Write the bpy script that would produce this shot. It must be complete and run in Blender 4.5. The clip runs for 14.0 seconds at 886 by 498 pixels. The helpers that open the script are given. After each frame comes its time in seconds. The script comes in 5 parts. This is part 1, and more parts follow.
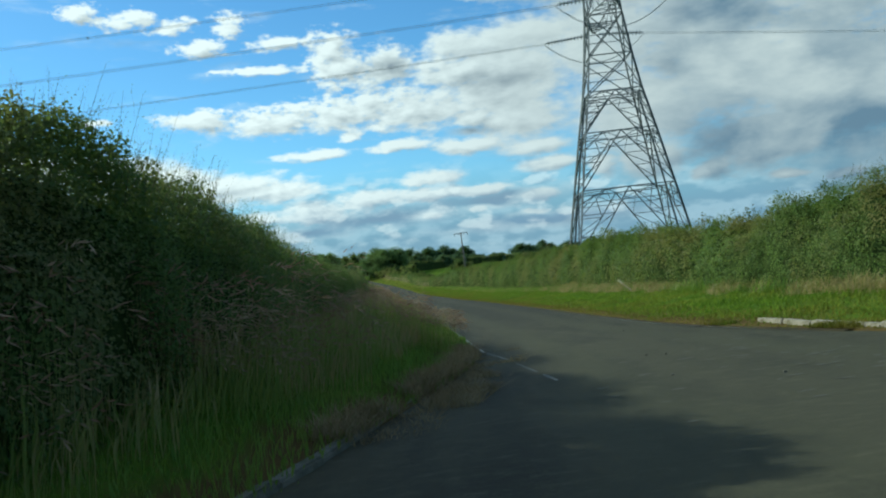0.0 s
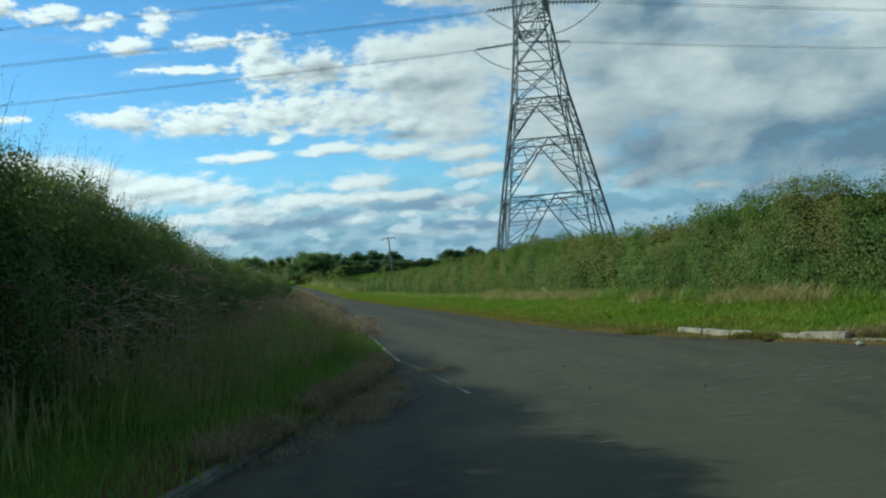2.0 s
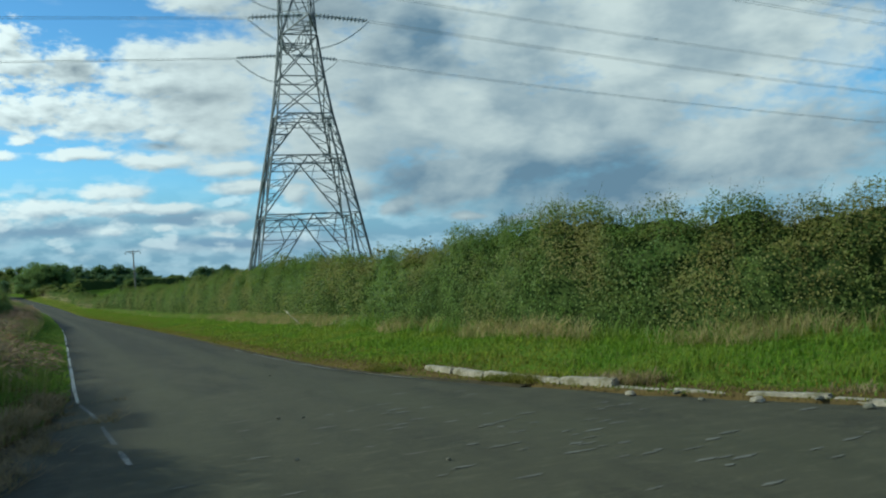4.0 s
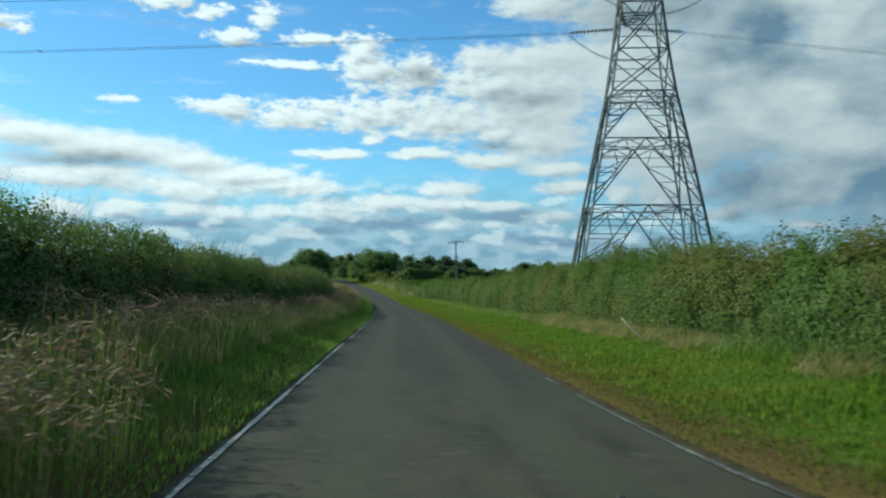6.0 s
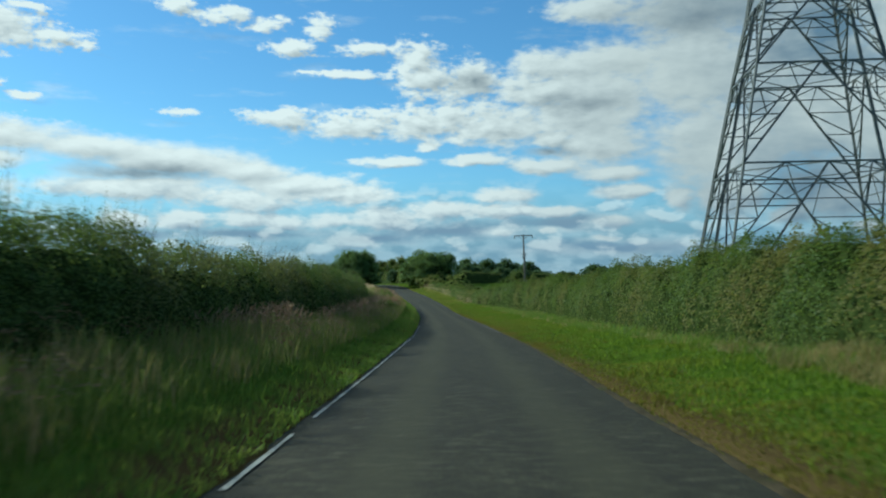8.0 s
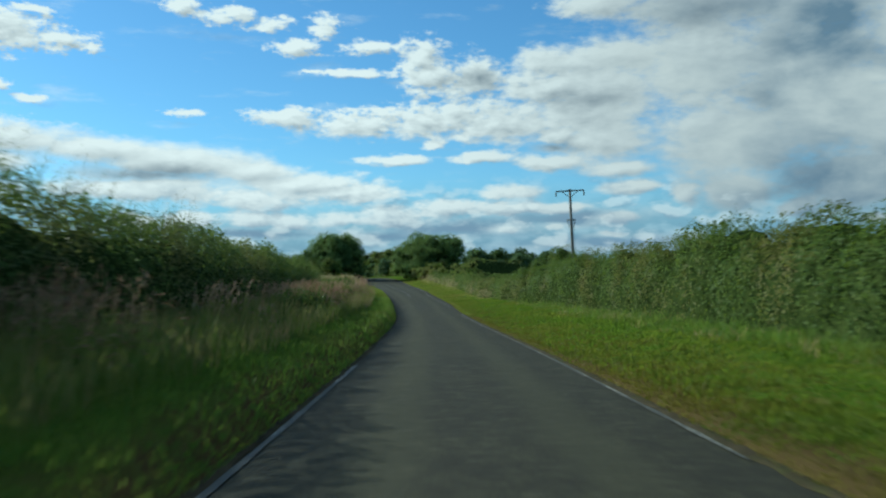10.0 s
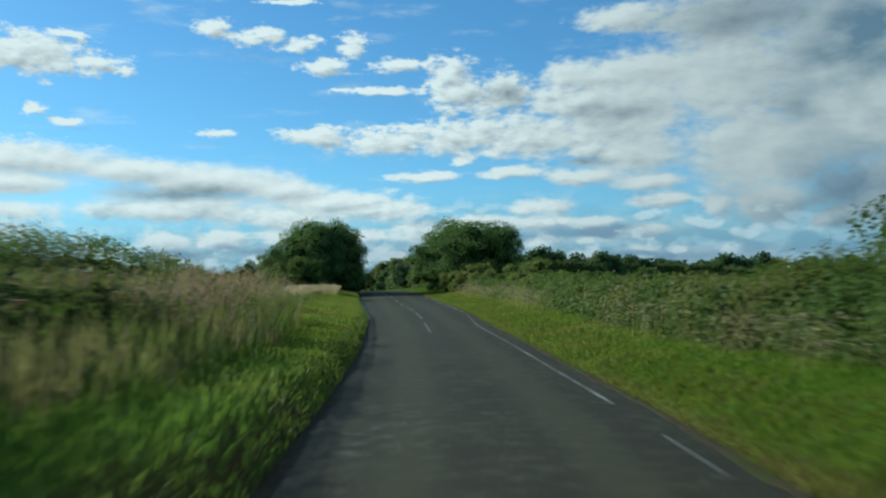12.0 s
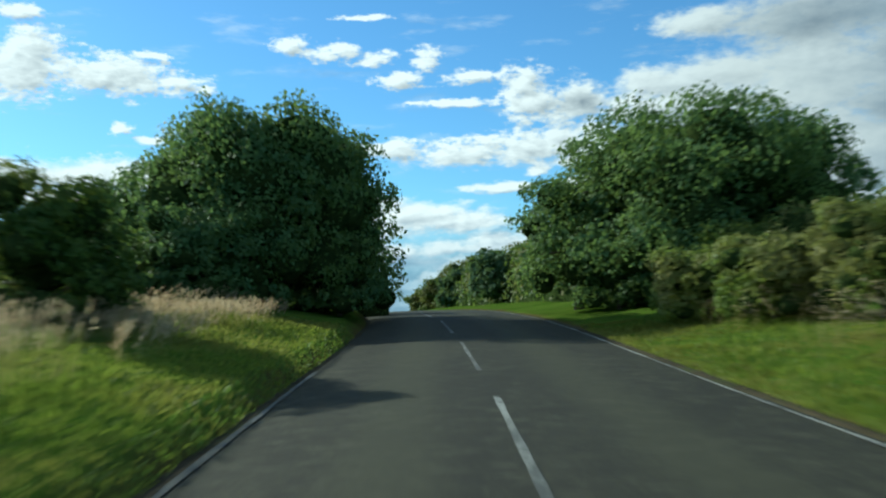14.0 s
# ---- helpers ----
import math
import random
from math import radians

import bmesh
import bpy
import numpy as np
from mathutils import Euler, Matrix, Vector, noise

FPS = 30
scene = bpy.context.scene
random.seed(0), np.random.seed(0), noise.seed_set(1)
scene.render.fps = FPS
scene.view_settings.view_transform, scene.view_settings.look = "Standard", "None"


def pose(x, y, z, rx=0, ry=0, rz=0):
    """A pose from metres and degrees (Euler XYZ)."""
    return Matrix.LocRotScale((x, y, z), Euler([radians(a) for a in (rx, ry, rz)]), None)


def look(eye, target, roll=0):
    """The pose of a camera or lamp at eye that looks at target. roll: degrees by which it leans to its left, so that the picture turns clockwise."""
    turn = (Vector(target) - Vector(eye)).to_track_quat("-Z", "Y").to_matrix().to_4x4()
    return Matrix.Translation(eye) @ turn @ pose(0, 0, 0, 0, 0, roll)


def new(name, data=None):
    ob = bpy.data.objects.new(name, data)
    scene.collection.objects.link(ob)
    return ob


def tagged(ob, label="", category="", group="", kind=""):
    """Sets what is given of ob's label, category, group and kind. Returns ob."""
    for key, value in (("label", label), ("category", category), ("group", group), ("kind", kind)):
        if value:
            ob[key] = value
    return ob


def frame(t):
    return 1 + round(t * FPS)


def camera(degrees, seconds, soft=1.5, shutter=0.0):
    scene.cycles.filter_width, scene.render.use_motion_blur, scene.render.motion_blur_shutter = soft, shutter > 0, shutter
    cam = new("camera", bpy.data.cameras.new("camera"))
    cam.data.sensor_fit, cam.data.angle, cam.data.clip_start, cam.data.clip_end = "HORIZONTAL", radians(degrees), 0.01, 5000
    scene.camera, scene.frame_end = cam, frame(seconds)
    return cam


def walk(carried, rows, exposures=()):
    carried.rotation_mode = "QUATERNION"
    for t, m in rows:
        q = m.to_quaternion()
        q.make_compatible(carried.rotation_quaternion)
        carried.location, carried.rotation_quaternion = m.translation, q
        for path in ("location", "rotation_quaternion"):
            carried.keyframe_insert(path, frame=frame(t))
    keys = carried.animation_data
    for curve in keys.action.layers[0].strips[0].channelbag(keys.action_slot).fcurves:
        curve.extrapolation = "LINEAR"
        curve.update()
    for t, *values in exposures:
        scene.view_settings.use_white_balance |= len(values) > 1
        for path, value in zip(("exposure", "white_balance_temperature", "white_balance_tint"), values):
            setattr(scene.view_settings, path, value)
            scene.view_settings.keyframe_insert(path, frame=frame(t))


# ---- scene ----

# ---------------------------------------------------------------- camera
cam = camera(52.56, 14.0, soft=2.1, shutter=0.26)
PATH = [
    (0.0, -3.364, -17.072, 1.857, -3.325, 0.908, 6.225),
    (0.5, -3.253, -16.814, 1.852, -3.717, 0.907, 6.210),
    (1.0, -3.178, -16.603, 1.847, -4.561, 0.856, 6.117),
    (1.5, -3.106, -16.507, 1.843, -5.951, 0.835, 5.829),
    (2.0, -3.060, -16.420, 1.836, -7.876, 0.779, 5.561),
    (2.5, -2.943, -16.270, 1.829, -10.388, 0.730, 5.445),
    (3.0, -2.760, -15.960, 1.821, -14.660, 0.622, 4.914),
    (3.2, -2.620, -15.713, 1.807, -16.770, 0.645, 4.770),
    (4.2, -1.620, -13.100, 1.750, -23.500, 1.100, 3.000),
    (4.8, -0.880, -10.950, 1.705, -20.300, 1.500, 1.500),
    (5.3, -0.380, -8.582, 1.657, -12.827, 1.756, 0.630),
    (5.5, -0.230, -7.387, 1.630, -8.739, 1.730, 0.592),
    (6.0, -0.070, -4.095, 1.532, -2.845, 1.664, -0.264),
    (6.5, -0.001, 0.000, 1.428, -1.000, 2.313, -0.049),
    (7.0, 0.051, 5.215, 1.272, -1.031, 2.323, 0.091),
    (7.5, 0.078, 11.788, 1.152, 0.896, 2.028, 0.138),
    (8.0, 0.123, 19.080, 1.006, 0.782, 2.084, 0.367),
    (8.2, 0.122, 22.129, 0.928, 0.653, 2.224, 0.036),
    (9.25, 0.080, 40.600, 0.380, 0.900, 2.100, 0.500),
    (10.3, -0.119, 63.283, -0.163, 1.280, 1.923, 1.088),
    (10.5, -0.300, 67.841, -0.200, 1.388, 2.859, 0.144),
    (11.0, -0.792, 79.586, -0.323, 2.218, 2.730, 0.873),
    (11.5, -1.485, 91.950, -0.440, 3.213, 3.320, 0.639),
    (12.0, -2.474, 104.855, -0.400, 3.203, 3.001, 1.690),
    (12.5, -3.489, 118.305, -0.300, 3.205, 3.144, 1.985),
    (13.0, -4.736, 132.372, -0.035, 6.502, 3.614, 1.430),
    (13.5, -6.693, 146.943, 0.215, 6.474, 3.709, 1.868),
    (14.0, -8.993, 162.128, 0.421, 8.079, 3.862, 2.140),
]
walk(cam, [(t, pose(x, y, z, 90 + p, r, a)) for t, x, y, z, a, p, r in PATH], [(0.0, 0.25, 5970, -7.5), (2.5, 0.2, 5970, -7.5), (5.5, 0.28, 5970, -7.6), (6.5, 0.17, 5940, -7.8), (8.2, 0.07, 5920, -7.9), (10.5, 0.08, 5890, -8.0), (12.5, 0.0, 5860, -8.2), (13.5, 0.1, 5870, -8.1), (14.0, 0.3, 5890, -8.0)])

# ---------------------------------------------------------------- light
SUN_AZ, SUN_EL = -63.0, 28.3
sun = new("sun", bpy.data.lights.new("sun", "SUN"))
sun.data.energy, sun.data.angle, sun.data.color = 4.5, radians(0.6), (1.0, 0.945, 0.80)
sun_way = Vector((math.sin(radians(SUN_AZ)) * math.cos(radians(SUN_EL)), math.cos(radians(SUN_AZ)) * math.cos(radians(SUN_EL)), math.sin(radians(SUN_EL))))
sun.matrix_world = look(sun_way * 60, (0, 0, 0))

# clouds: azimuth, elevation, half width, half height in degrees
CLOUDS_MIDDLE = [
    (-2.4, 14.0, 1.5, 1.17), (-1.7, 12.9, 2.1, 1.25), (1.2, 12.6, 2.2, 1.39), (-2.1, 14.6, 0.8, 0.61), (-6.7, 13.1, 3.2, 0.27), (-9.2, 13.2, 1.0, 0.17), (-10.9, 10.3, 2.7, 0.62), (-6.7, 9.9, 3.9, 0.91), (-2.0, 10.1, 4.0, 1.06),
    (2.7, 9.8, 4.0, 1.27), (-0.2, 10.8, 2.5, 0.77), (7.0, 13.4, 4.0, 1.17), (5.5, 12.0, 3.6, 1.19), (9.2, 11.7, 3.9, 2.43), (10.6, 13.7, 3.6, 1.03), (9.2, 8.5, 3.2, 1.41), (6.3, 9.1, 1.4, 0.78), (9.0, 8.4, 1.2, 0.92),
    (-1.7, 8.5, 0.9, 0.32), (1.6, 7.7, 2.5, 0.39), (-4.2, 7.6, 2.5, 0.32), (5.6, 7.3, 2.9, 0.5), (9.9, 6.7, 2.5, 0.5), (8.0, 10.4, 4.2, 1.9),
]
CLOUDS_LOW = [
    (3.4, 5.5, 2.2, 0.47), (-21.8, 8.1, 3.9, 0.78), (-17.5, 7.5, 5.1, 1.0), (-13.2, 6.9, 3.3, 0.76), (-19.9, 5.8, 6.1, 0.79), (-10.1, 6.1, 4.5, 0.77), (-7.3, 5.5, 3.8, 0.57), (-13.2, 5.2, 3.7, 0.69), (-20.2, 3.9, 1.8, 0.6),
    (-17.1, 3.8, 2.2, 0.68), (-13.5, 4.0, 2.0, 0.55), (-10.8, 3.8, 2.0, 0.63), (-7.7, 3.9, 1.7, 0.5), (-4.5, 4.1, 2.5, 0.79), (-0.9, 4.5, 2.9, 0.65), (2.7, 4.5, 2.9, 0.5), (6.3, 4.4, 2.5, 0.36), (3.0, 3.2, 0.9, 0.25),
    (5.9, 3.2, 0.8, 0.25), (10.1, 3.7, 1.4, 0.5), (9.3, 2.7, 0.9, 0.18), (14.1, 5.1, 0.9, 0.85), (10.9, 5.6, 2.1, 0.43),
]
CLOUDS_EAST = [
    (15.2, 12.9, 4.2, 3.73), (16.9, 8.3, 4.8, 3.11), (22.2, 10.1, 4.8, 3.66), (26.6, 9.5, 4.6, 3.89), (24.1, 5.4, 5.3, 2.01), (20.5, 3.8, 1.0, 0.48), (16.9, 5.0, 2.4, 1.4), (9.1, 16.8, 3.2, 0.87), (15.2, 16.2, 5.5, 1.65),
    (22.2, 15.7, 5.5, 1.92), (29.0, 13.8, 6.2, 3.4), (29.2, 7.9, 7.1, 4.0), (35.0, 8.9, 5.4, 3.5), (20.9, 4.0, 1.0, 0.56), (27.8, 2.8, 1.4, 0.48), (24.8, 3.1, 1.3, 0.35), (35.2, 4.3, 4.7, 1.94),
    (21.0, 12.5, 5.5, 3.2), (36.0, 14.0, 6.0, 4.0), (41.0, 13.0, 9.0, 5.0), (43.0, 6.0, 9.0, 3.0),
]
CLOUDS_WEST = [
    (-17.2, 16.8, 1.2, 0.53), (-14.8, 16.4, 1.8, 0.6), (-11.9, 15.9, 1.4, 0.47), (-8.5, 15.8, 1.2, 0.68), (-10.4, 14.5, 1.8, 0.55), (-5.8, 14.6, 1.7, 0.45), (-17.3, 10.4, 1.2, 0.24), (-27.3, 14.7, 2.3, 1.14),
    (-28.5, 15.0, 1.8, 0.94), (-24.0, 14.4, 1.3, 0.71), (-22.7, 14.0, 0.6, 0.33), (-26.1, 15.9, 1.2, 0.25), (-27.6, 11.6, 0.8, 0.45), (-25.9, 10.9, 0.9, 0.29), (-12.8, 18.4, 1.8, 0.2), (-28.5, 8.7, 6.0, 1.0), (-30.0, 7.3, 5.0, 0.8),
    (-29.5, 5.6, 3.0, 0.6), 
    (-32.4, 15.6, 2.1, 1.58), (-29.0, 14.6, 3.8, 0.98), (-33.3, 17.9, 1.8, 0.43), (-26.4, 14.2, 1.6, 0.46), (-33.5, 14.5, 3.0, 1.6), (-36.0, 8.8, 5.0, 1.0), (-32.5, 4.7, 4.5, 0.9),
]
BRIGHT = CLOUDS_MIDDLE + CLOUDS_LOW + CLOUDS_EAST + CLOUDS_WEST
# darker undersides
GREY_HIGH = [
    (-19.3, 6.7, 4.0, 0.66), (1.0, 12.7, 1.6, 0.63), (21.9, 13.3, 3.6, 1.18), (26.6, 13.1, 3.3, 1.59), (16.9, 16.1, 3.1, 0.79), (19.9, 10.6, 2.3, 1.21),
]
GREY_LOW = [
    (26.5, 5.3, 4.2, 1.97), (20.9, 5.8, 2.9, 1.37), (-0.2, 3.3, 5.7, 0.65),
    (7.0, 3.7, 5.0, 0.65), (-5.2, 2.8, 3.2, 0.43), (-13.1, 3.1, 4.7, 0.42), (-19.9, 3.0, 3.4, 0.4), (10.6, 2.1, 7.1, 0.57), (6.3, 8.2, 1.8, 0.36), (8.1, 11.0, 2.5, 0.63), (24.7, 12.9, 3.7, 1.19), (25.4, 9.4, 2.7, 1.01),
    (32.7, 4.3, 4.6, 1.65), (27.3, 5.0, 3.9, 1.36), (35.8, 10.7, 2.6, 0.63), (15.6, 16.8, 4.6, 0.77), (20.4, 11.0, 2.4, 0.97), (15.2, 16.2, 4.6, 1.5), (22.6, 14.4, 2.2, 2.0), (31.0, 4.2, 7.5, 2.6), (-20.4, 6.7, 4.0, 0.55),
]
GREY = GREY_HIGH + GREY_LOW
world = bpy.data.worlds.new("world")
scene.world = world
world.use_nodes = True
wt = world.node_tree
wt.nodes.clear()


def node(tree, kind, operation="", interpolation="", feature_edges=False, **values):
    """A node with its inputs set or linked: in_0 by number, in_Scale by name."""
    n = tree.nodes.new(kind)
    if operation:
        n.operation = operation
    if interpolation:
        n.interpolation_type = interpolation
    if feature_edges:
        n.feature = "DISTANCE_TO_EDGE"
    for key, value in values.items():
        k = key[3:]
        slot = n.inputs[int(k)] if k.isdigit() else n.inputs[k.replace("_", " ")]
        if hasattr(value, "is_output"):
            tree.links.new(value, slot)
        else:
            slot.default_value = value
    return n


def math_node(tree, op, a, b=0.0, c=0.0, clamp=False):
    n = tree.nodes.new("ShaderNodeMath")
    n.operation, n.use_clamp = op, clamp
    for slot, value in zip(n.inputs, (a, b, c)):
        if hasattr(value, "is_output"):
            tree.links.new(value, slot)
        else:
            slot.default_value = value
    return n.outputs[0]


def ramp(tree, value, lo, hi, out_lo=0.0, out_hi=1.0):
    n = node(tree, "ShaderNodeMapRange", interpolation="SMOOTHSTEP", in_0=value, in_1=lo, in_2=hi, in_3=out_lo, in_4=out_hi)
    return n.outputs[0]


def mix_rgb(tree, fac, a, b, mode="MIX"):
    n = tree.nodes.new("ShaderNodeMix")
    n.data_type, n.blend_type = "RGBA", mode
    for slot, value in ((n.inputs[0], fac), (n.inputs[6], a), (n.inputs[7], b)):
        if hasattr(value, "is_output"):
            tree.links.new(value, slot)
        else:
            slot.default_value = value if isinstance(value, float) else (*value, 1.0)[:4]
    return n.outputs[2]


def build_sky():
    t = wt
    coord = t.nodes.new("ShaderNodeTexCoord").outputs["Generated"]
    xyz = node(t, "ShaderNodeSeparateXYZ", in_0=coord).outputs
    az = math_node(t, "MULTIPLY", math_node(t, "ARCTAN2", xyz[0], xyz[1]), 57.2958)
    el = math_node(t, "MULTIPLY", math_node(t, "ARCSINE", xyz[2]), 57.2958)
    straight = node(t, "ShaderNodeCombineXYZ", in_0=az, in_1=el).outputs[0]

    def moved(v, by):
        return node(t, "ShaderNodeVectorMath", operation="ADD", in_0=v, in_1=by).outputs[0]

    def scaled(v, by):
        return node(t, "ShaderNodeVectorMath", operation="MULTIPLY", in_0=v, in_1=by).outputs[0]

    def nearest(place, blobs, blend, size=1.0):
        acc = None
        for a, e, rx, ry in blobs:
            d = node(t, "ShaderNodeVectorMath", operation="MULTIPLY_ADD", in_0=place, in_1=(1 / (rx * size), 1 / (ry * size), 0.0), in_2=(-a / (rx * size), -e / (ry * size), 0.0)).outputs[0]
            r = node(t, "ShaderNodeVectorMath", operation="LENGTH", in_0=d).outputs[1]
            acc = r if acc is None else math_node(t, "SMOOTH_MIN", acc, r, blend)
        return acc

    def billow(place):
        """How deep inside a cloud a direction lies; below nought is clear sky."""
        flat = scaled(place, (1.0, 2.1, 0.0))
        warp = node(t, "ShaderNodeTexNoise", in_Vector=flat, in_Scale=0.42, in_Detail=4.0, in_Roughness=0.55).outputs["Color"]
        bent = node(t, "ShaderNodeVectorMath", operation="MULTIPLY_ADD", in_0=warp, in_1=(2.0, 0.8, 0.0), in_2=place).outputs[0]
        bent = moved(bent, (-1.0, -0.4, 0.0))
        puff = node(t, "ShaderNodeTexNoise", in_Vector=flat, in_Scale=0.50, in_Detail=5.0, in_Roughness=0.48).outputs[0]
        height = node(t, "ShaderNodeSeparateXYZ", in_0=place).outputs
        calm = math_node(t, "MULTIPLY", ramp(t, height[1], 6.0, 10.5, 1.7, 2.3), ramp(t, height[0], -2.0, 12.0, 1.0, 0.42))
        stratus = math_node(t, "MULTIPLY", ramp(t, height[0], -7.0, -13.0), ramp(t, math_node(t, "ABSOLUTE", math_node(t, "SUBTRACT", height[1], 8.0)), 2.8, 1.6))
        calm = math_node(t, "MULTIPLY", calm, math_node(t, "SUBTRACT", 1.0, math_node(t, "MULTIPLY", stratus, 0.6)))
        shred = node(t, "ShaderNodeTexNoise", in_Vector=flat, in_Scale=1.3, in_Detail=3.5, in_Roughness=0.5).outputs[0]
        both = math_node(t, "ADD", math_node(t, "SUBTRACT", puff, 0.5), math_node(t, "MULTIPLY", math_node(t, "SUBTRACT", shred, 0.5), 0.6))
        lump = math_node(t, "MULTIPLY", both, calm)
        near = nearest(bent, BRIGHT, 0.6, 0.86)
        return math_node(t, "ADD", math_node(t, "SUBTRACT", 1.36, near), lump), puff, bent

    here, puff, bent = billow(straight)
    sunward, _, _ = billow(moved(straight, (-0.42, 0.40, 0.0)))
    slope = math_node(t, "SUBTRACT", here, sunward)
    near_g = nearest(bent, GREY, 0.5)
    dull = ramp(t, math_node(t, "ADD", math_node(t, "SUBTRACT", 1.1, near_g), math_node(t, "MULTIPLY", math_node(t, "SUBTRACT", puff, 0.5), 0.9)), -0.45, 1.05)
    wear = node(t, "ShaderNodeTexNoise", in_Vector=scaled(straight, (1.0, 1.7, 0.0)), in_Scale=2.3, in_Detail=5.0, in_Roughness=0.6).outputs[0]
    open_sky = ramp(t, az, 5.0, -3.0, 0.25, 1.0)
    frayed = math_node(t, "ADD", here, math_node(t, "MULTIPLY", math_node(t, "MULTIPLY", math_node(t, "SUBTRACT", wear, 0.54), 1.6), math_node(t, "MULTIPLY", open_sky, ramp(t, el, 8.8, 10.2))))
    cover = ramp(t, frayed, -0.16, 0.72)
    cover = math_node(t, "MAXIMUM", cover, math_node(t, "MULTIPLY", dull, 0.93))
    wisp = node(t, "ShaderNodeTexNoise", in_Vector=scaled(straight, (0.35, 1.5, 0.0)), in_Scale=0.5, in_Detail=6.0, in_Roughness=0.6).outputs[0]
    cover = math_node(t, "MAXIMUM", cover, math_node(t, "MULTIPLY", ramp(t, wisp, 0.54, 0.74), 0.28))
    # scattered cloud over the rest of the dome
    broad = node(t, "ShaderNodeTexNoise", in_Vector=scaled(straight, (1.0, 1.6, 0.0)), in_Scale=0.12, in_Detail=6.0, in_Roughness=0.6).outputs[0]
    away = math_node(t, "MAXIMUM", ramp(t, math_node(t, "ABSOLUTE", az), 36.0, 52.0), ramp(t, el, 20.0, 28.0))
    cover = math_node(t, "MAXIMUM", cover, math_node(t, "MULTIPLY", ramp(t, broad, 0.46, 0.60), away))
    lit = math_node(t, "ADD", 0.80, math_node(t, "MULTIPLY", slope, 0.5))
    lit = math_node(t, "SUBTRACT", lit, ramp(t, here, 0.6, 1.7, 0.0, 0.20))
    lit = math_node(t, "SUBTRACT", lit, math_node(t, "MULTIPLY", dull, 0.55), clamp=True)
    white = mix_rgb(t, ramp(t, az, -8.0, 18.0), (7.9, 8.15, 8.3), (5.6, 5.9, 6.1))
    white = mix_rgb(t, ramp(t, el, 6.0, 2.5, 0.0, 0.35), white, (3.4, 4.3, 5.2))
    grey = mix_rgb(t, ramp(t, el, 2.0, 8.0), (1.9, 2.8, 4.0), (2.2, 2.6, 3.05))
    cloud = mix_rgb(t, lit, grey, white)
    # the heavy bank in the east: slate below, paler and mottled above
    mottle = node(t, "ShaderNodeTexNoise", in_Vector=scaled(straight, (0.8, 1.4, 0.0)), in_Scale=0.17, in_Detail=6.0, in_Roughness=0.50, in_Distortion=0.2).outputs[0]
    tone = math_node(t, "ADD", ramp(t, el, 1.5, 11.0, 0.20, 0.70), ramp(t, mottle, 0.32, 0.68, -0.30, 0.34))
    tone = math_node(t, "ADD", tone, math_node(t, "MULTIPLY", slope, 0.22))
    tone = math_node(t, "SUBTRACT", tone, math_node(t, "MULTIPLY", math_node(t, "MULTIPLY", dull, ramp(t, el, 11.0, 14.0, 1.0, 2.1)), ramp(t, mottle, 0.3, 0.7, 0.34, 0.14)), clamp=True)
    bank = mix_rgb(t, tone, (1.35, 2.05, 2.85), (5.5, 5.75, 5.85))
    cloud = mix_rgb(t, ramp(t, math_node(t, "ADD", az, ramp(t, mottle, 0.35, 0.65, -4.0, 4.0)), 10.0, 21.0), cloud, bank)
    sky = t.nodes.new("ShaderNodeTexSky")
    sky.sky_type, sky.sun_disc = "NISHITA", False
    sky.sun_elevation, sky.sun_rotation = radians(SUN_EL), radians(SUN_AZ)
    sky.altitude, sky.air_density, sky.dust_density, sky.ozone_density = 50.0, 1.0, 0.4, 2.5
    clear = mix_rgb(t, 1.0, sky.outputs[0], (0.66, 1.0, 1.24), "MULTIPLY")
    low = ramp(t, el, 7.0, 1.5)
    slate = mix_rgb(t, ramp(t, puff, 0.40, 0.60), (1.7, 2.75, 4.1), (3.2, 4.25, 5.5))
    clear = mix_rgb(t, math_node(t, "MULTIPLY", low, 0.85), clear, slate)
    final = mix_rgb(t, cover, clear, cloud)

    # ranks of small cumulus above the horizon
    def rank(place):
        return node(t, "ShaderNodeTexNoise", in_Vector=scaled(place, (1.0, 1.9, 0.0)), in_Scale=0.36, in_Detail=6.0, in_Roughness=0.48).outputs[0]
    heap = rank(straight)
    rise_of = math_node(t, "SUBTRACT", heap, rank(moved(straight, (-0.25, 0.55, 0.0))))
    band = math_node(t, "MULTIPLY", ramp(t, el, 1.0, 2.4), ramp(t, el, 7.2, 4.6))
    band = math_node(t, "MULTIPLY", band, ramp(t, az, 24.0, 12.0))
    heaped = math_node(t, "MULTIPLY", ramp(t, heap, 0.49, 0.60), band)
    top = mix_rgb(t, ramp(t, rise_of, -0.07, 0.10), (2.5, 3.3, 4.3), (7.3, 7.6, 7.8))
    final = mix_rgb(t, math_node(t, "MULTIPLY", heaped, 0.5), final, top)
    back = node(t, "ShaderNodeBackground", in_Color=final, in_Strength=0.1)
    out = t.nodes.new("ShaderNodeOutputWorld")
    t.links.new(back.outputs[0], out.inputs[0])


build_sky()

# ---------------------------------------------------------------- materials


def material(name):
    m = bpy.data.materials.new(name)
    m.use_nodes = True
    t = m.node_tree
    t.nodes.clear()
    out = t.nodes.new("ShaderNodeOutputMaterial")
    return m, t, out


